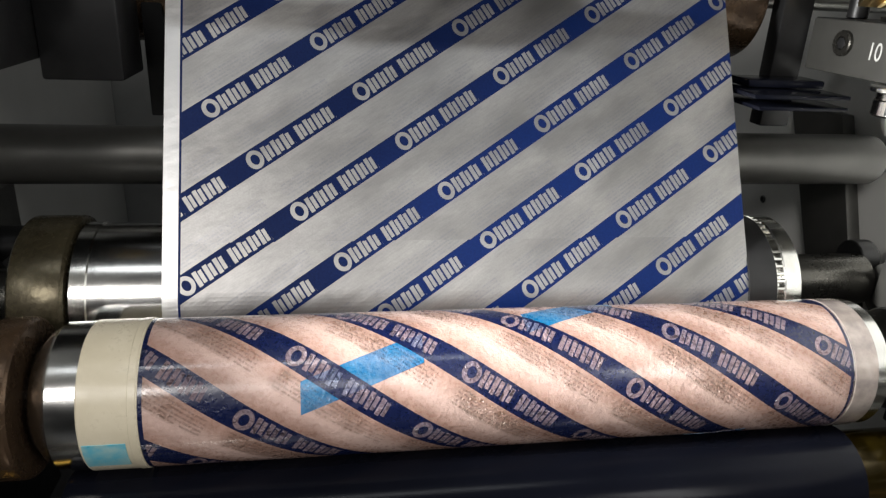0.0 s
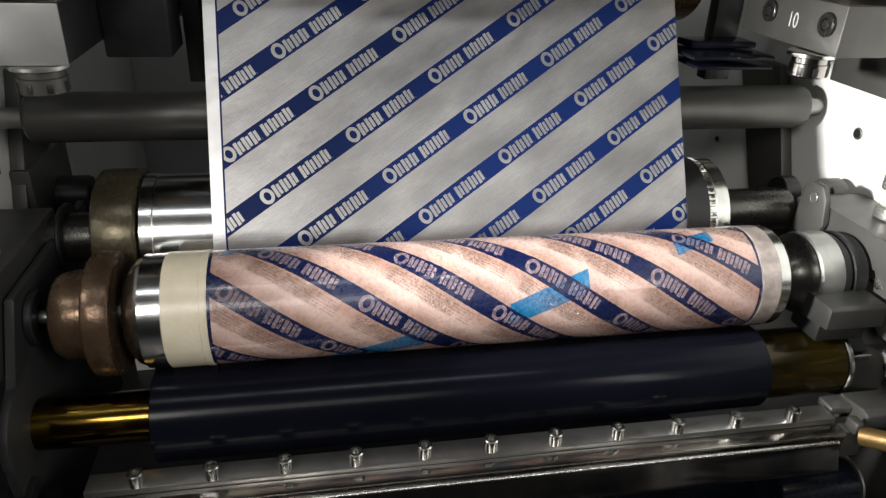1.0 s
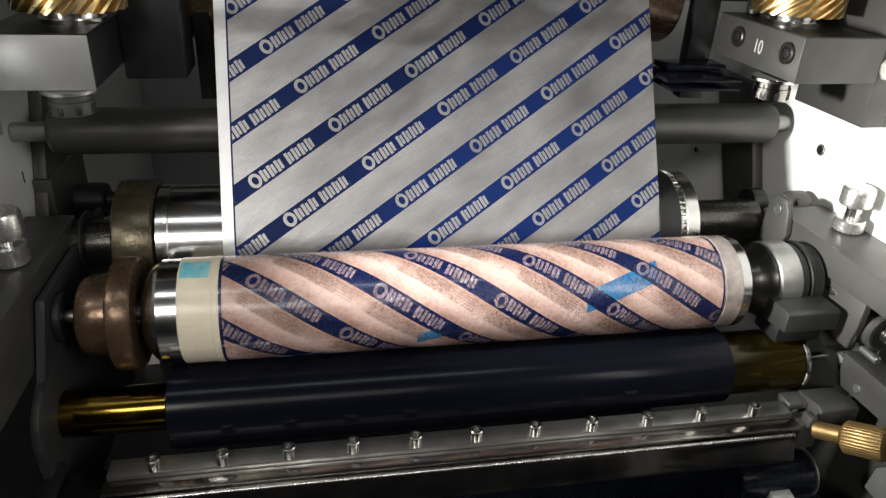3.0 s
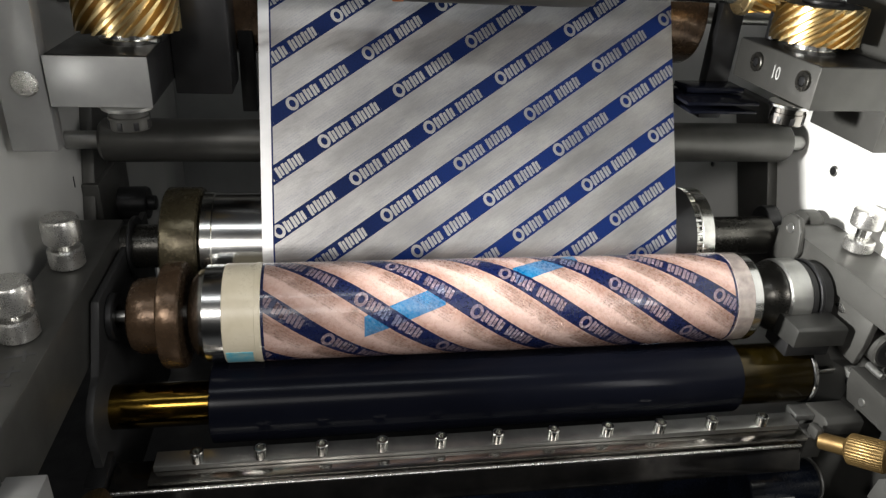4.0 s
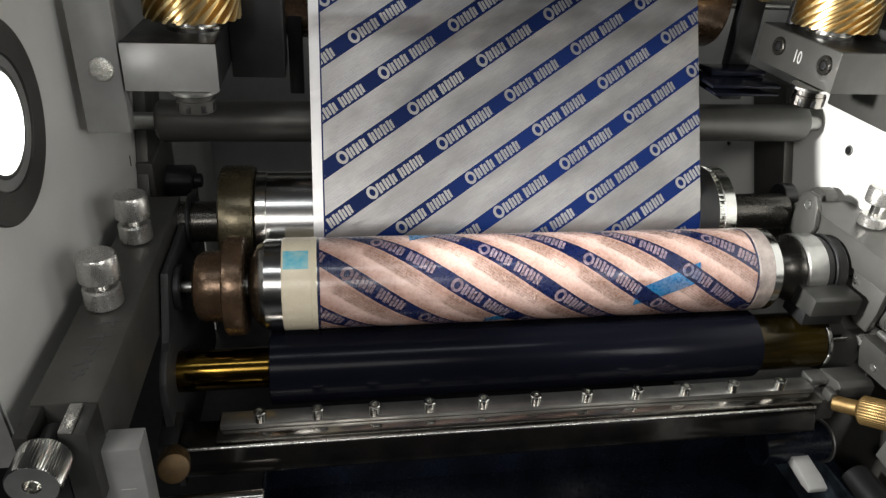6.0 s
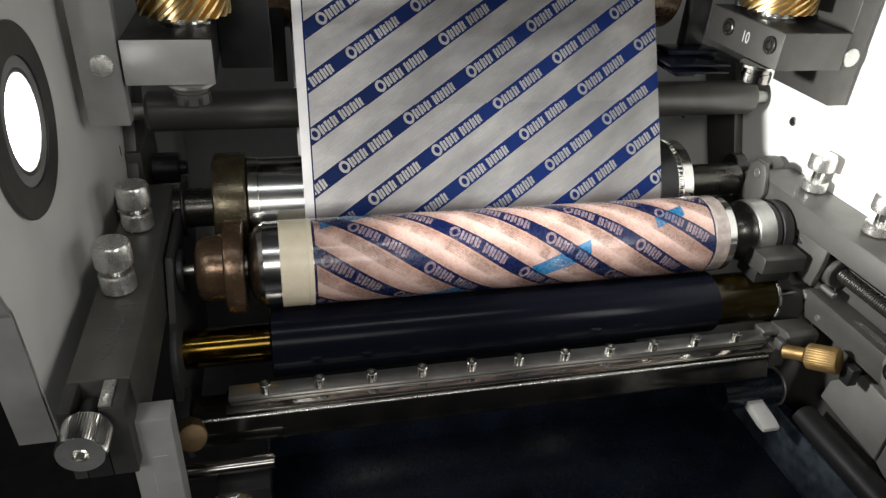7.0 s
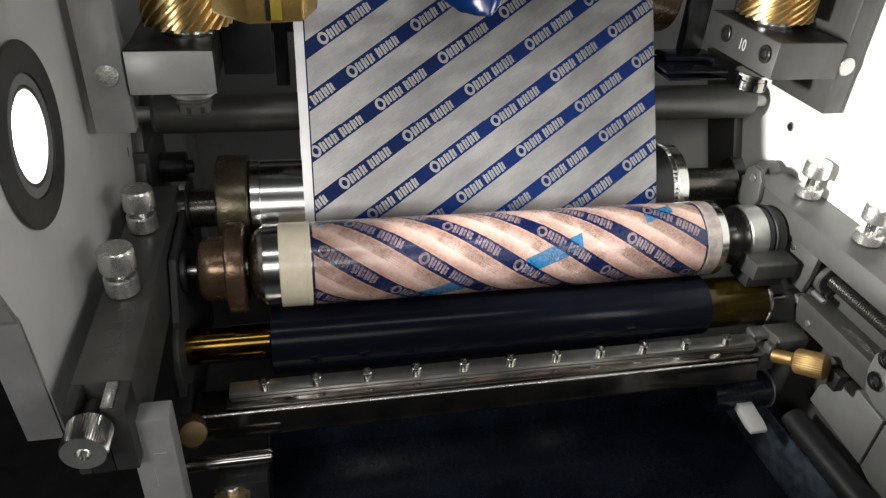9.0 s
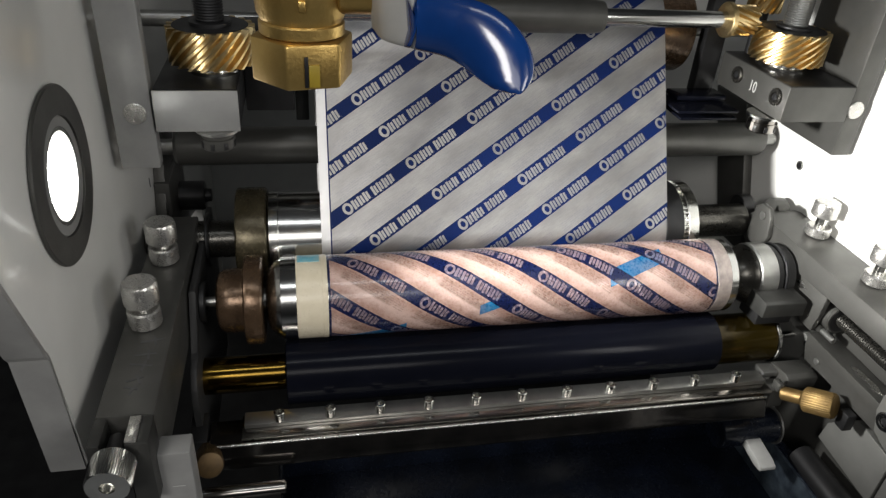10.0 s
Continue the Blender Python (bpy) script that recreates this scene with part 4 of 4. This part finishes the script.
# ---- dark brackets behind the blocks ----
def dark_brackets():
    t = thing("guide_bracket", "bracket of thin bright-edged plates beside the foil, its black arm standing for shade", "bracket")
    # flat black box in place of the soft darkness above the plates
    part("arm", box(0.175, 0.2258, 0.166, 0.190, 0.1985, 0.2030, 0.001), black_roll, t)
    part("thin_plate", box(0.164, 0.2250, 0.140, 0.196, 0.1955, 0.1980, 0.0004), black_roll, t, "thin glossy plate")
    part("thin_plate", box(0.168, 0.2250, 0.140, 0.196, 0.1890, 0.1912, 0.0004), black_roll, t, "thin glossy plate")
    part("upright", box(0.205, 0.2255, 0.192, 0.205, 0.17, 0.30, 0.001), blackened, t)
    t = thing("guide_bracket", "black bracket block beside the bright bearing block", "bracket")
    part("arm", box(-0.2168, -0.178, 0.150, 0.192, 0.196, 0.262, 0.0015), blackened, t)
    part("web_plate", box(-0.1775, -0.166, 0.196, 0.210, 0.170, 0.300, 0.001), blackened, t)
    t = thing("bolt_plate", "grey steel pad under a dark bolt on the side plate", "pad")
    part("pad", box(-0.3108, -0.297, 0.205, 0.290, 0.020, 0.105, 0.0015), gunmetal, t)


dark_brackets()
g_ob = thing("worm_gear", "small brass helical gear under the blade holder", "gear", m=pose(-0.226, -0.060, -0.052))
part("gear_wheel", helical(12, 0.0105, 0.0130, -0.020, 0.006, 0.6), brass, g_ob)
part("spindle", rod(-0.200, 0.012, 0.0055, "z", seg=20), machined, g_ob)

# ---- small fittings on the side plates ----
whole("slanted_strut", prism([(0.172, 0.02), (0.222, 0.02), (0.300, 0.170), (0.238, 0.170)], "x", -0.3108, -0.301, 0.001), gunmetal,
      "grey slanted strut against the dim side plate", "strut")
whole("scribed_slit", box(-0.3109, -0.3104, 0.1925, 0.1940, 0.108, 0.117, 0.0001), dark_mark, "small dark slit scribed in the side plate", "mark")
s_ob = thing("idler_gear", "small brass helical gear behind the upright screw", "gear", "brass gears", m=pose(0.2490, 0.182, 0.2395))
part("gear_wheel", helical(14, 0.0120, 0.0155, 0.040, 0.062, 0.8), brass, s_ob, "brass helical teeth")
part("spindle", rod(0.0002, 0.068, 0.006, "z", seg=20), blackened, s_ob)
for x, y, z, r in ((0.3105, 0.142, 0.140, 0.0048), (0.3105, 0.324, 0.078, 0.0035)):
    t_ob = thing("tapped_hole", "small dark tapped hole in the pale side plate", "hole", m=pose(x, y, z))
    part("rim", pipe_ring(0.0, 0.0016, r * 0.72, r, "x", seg=24), machined, t_ob)
    part("bore", rod(0.0002, 0.0012, r * 0.7, "x", seg=20, edge=0.0001), blackened, t_ob)
b_ob = thing("frame_bolt", "dark socket bolt on the side plate", "bolt", m=pose(-0.2968, 0.255, 0.067))
part("bolt_head", lathe([(0.0, 0.015), (0.022, 0.015), (0.024, 0.0138), (0.0, 0.0138)][:3] + [(0.024, 0.007), (0.030, 0.0065), (0.031, 0.004)], "x", seg=32), blackened, b_ob)


# ---- what moves ----
def motions():
    times = [i / 10 for i in range(101)]
    turn = [math.degrees(fed(t) / 0.0005933 * math.pi / 180) for t in times]
    walk(plate_ob, [(t, pose(0, *PLATE, w)) for t, w in zip(times, turn)])
    walk(impr_ob, [(t, pose(0, *IMPR, -w * 0.034 / R_WEB)) for t, w in zip(times, turn)])
    walk(anilox_ob, [(t, pose(0, *ANILOX, -w * 0.034 / 0.028)) for t, w in zip(times, turn)])
    step = LOOP / STRIPS
    for k, ob in enumerate(strips):
        rows = [(i / FPS, along((k + 0.5) * step + fed(i / FPS))) for i in range(10 * FPS + 1)]
        walk(ob, rows)


motions()
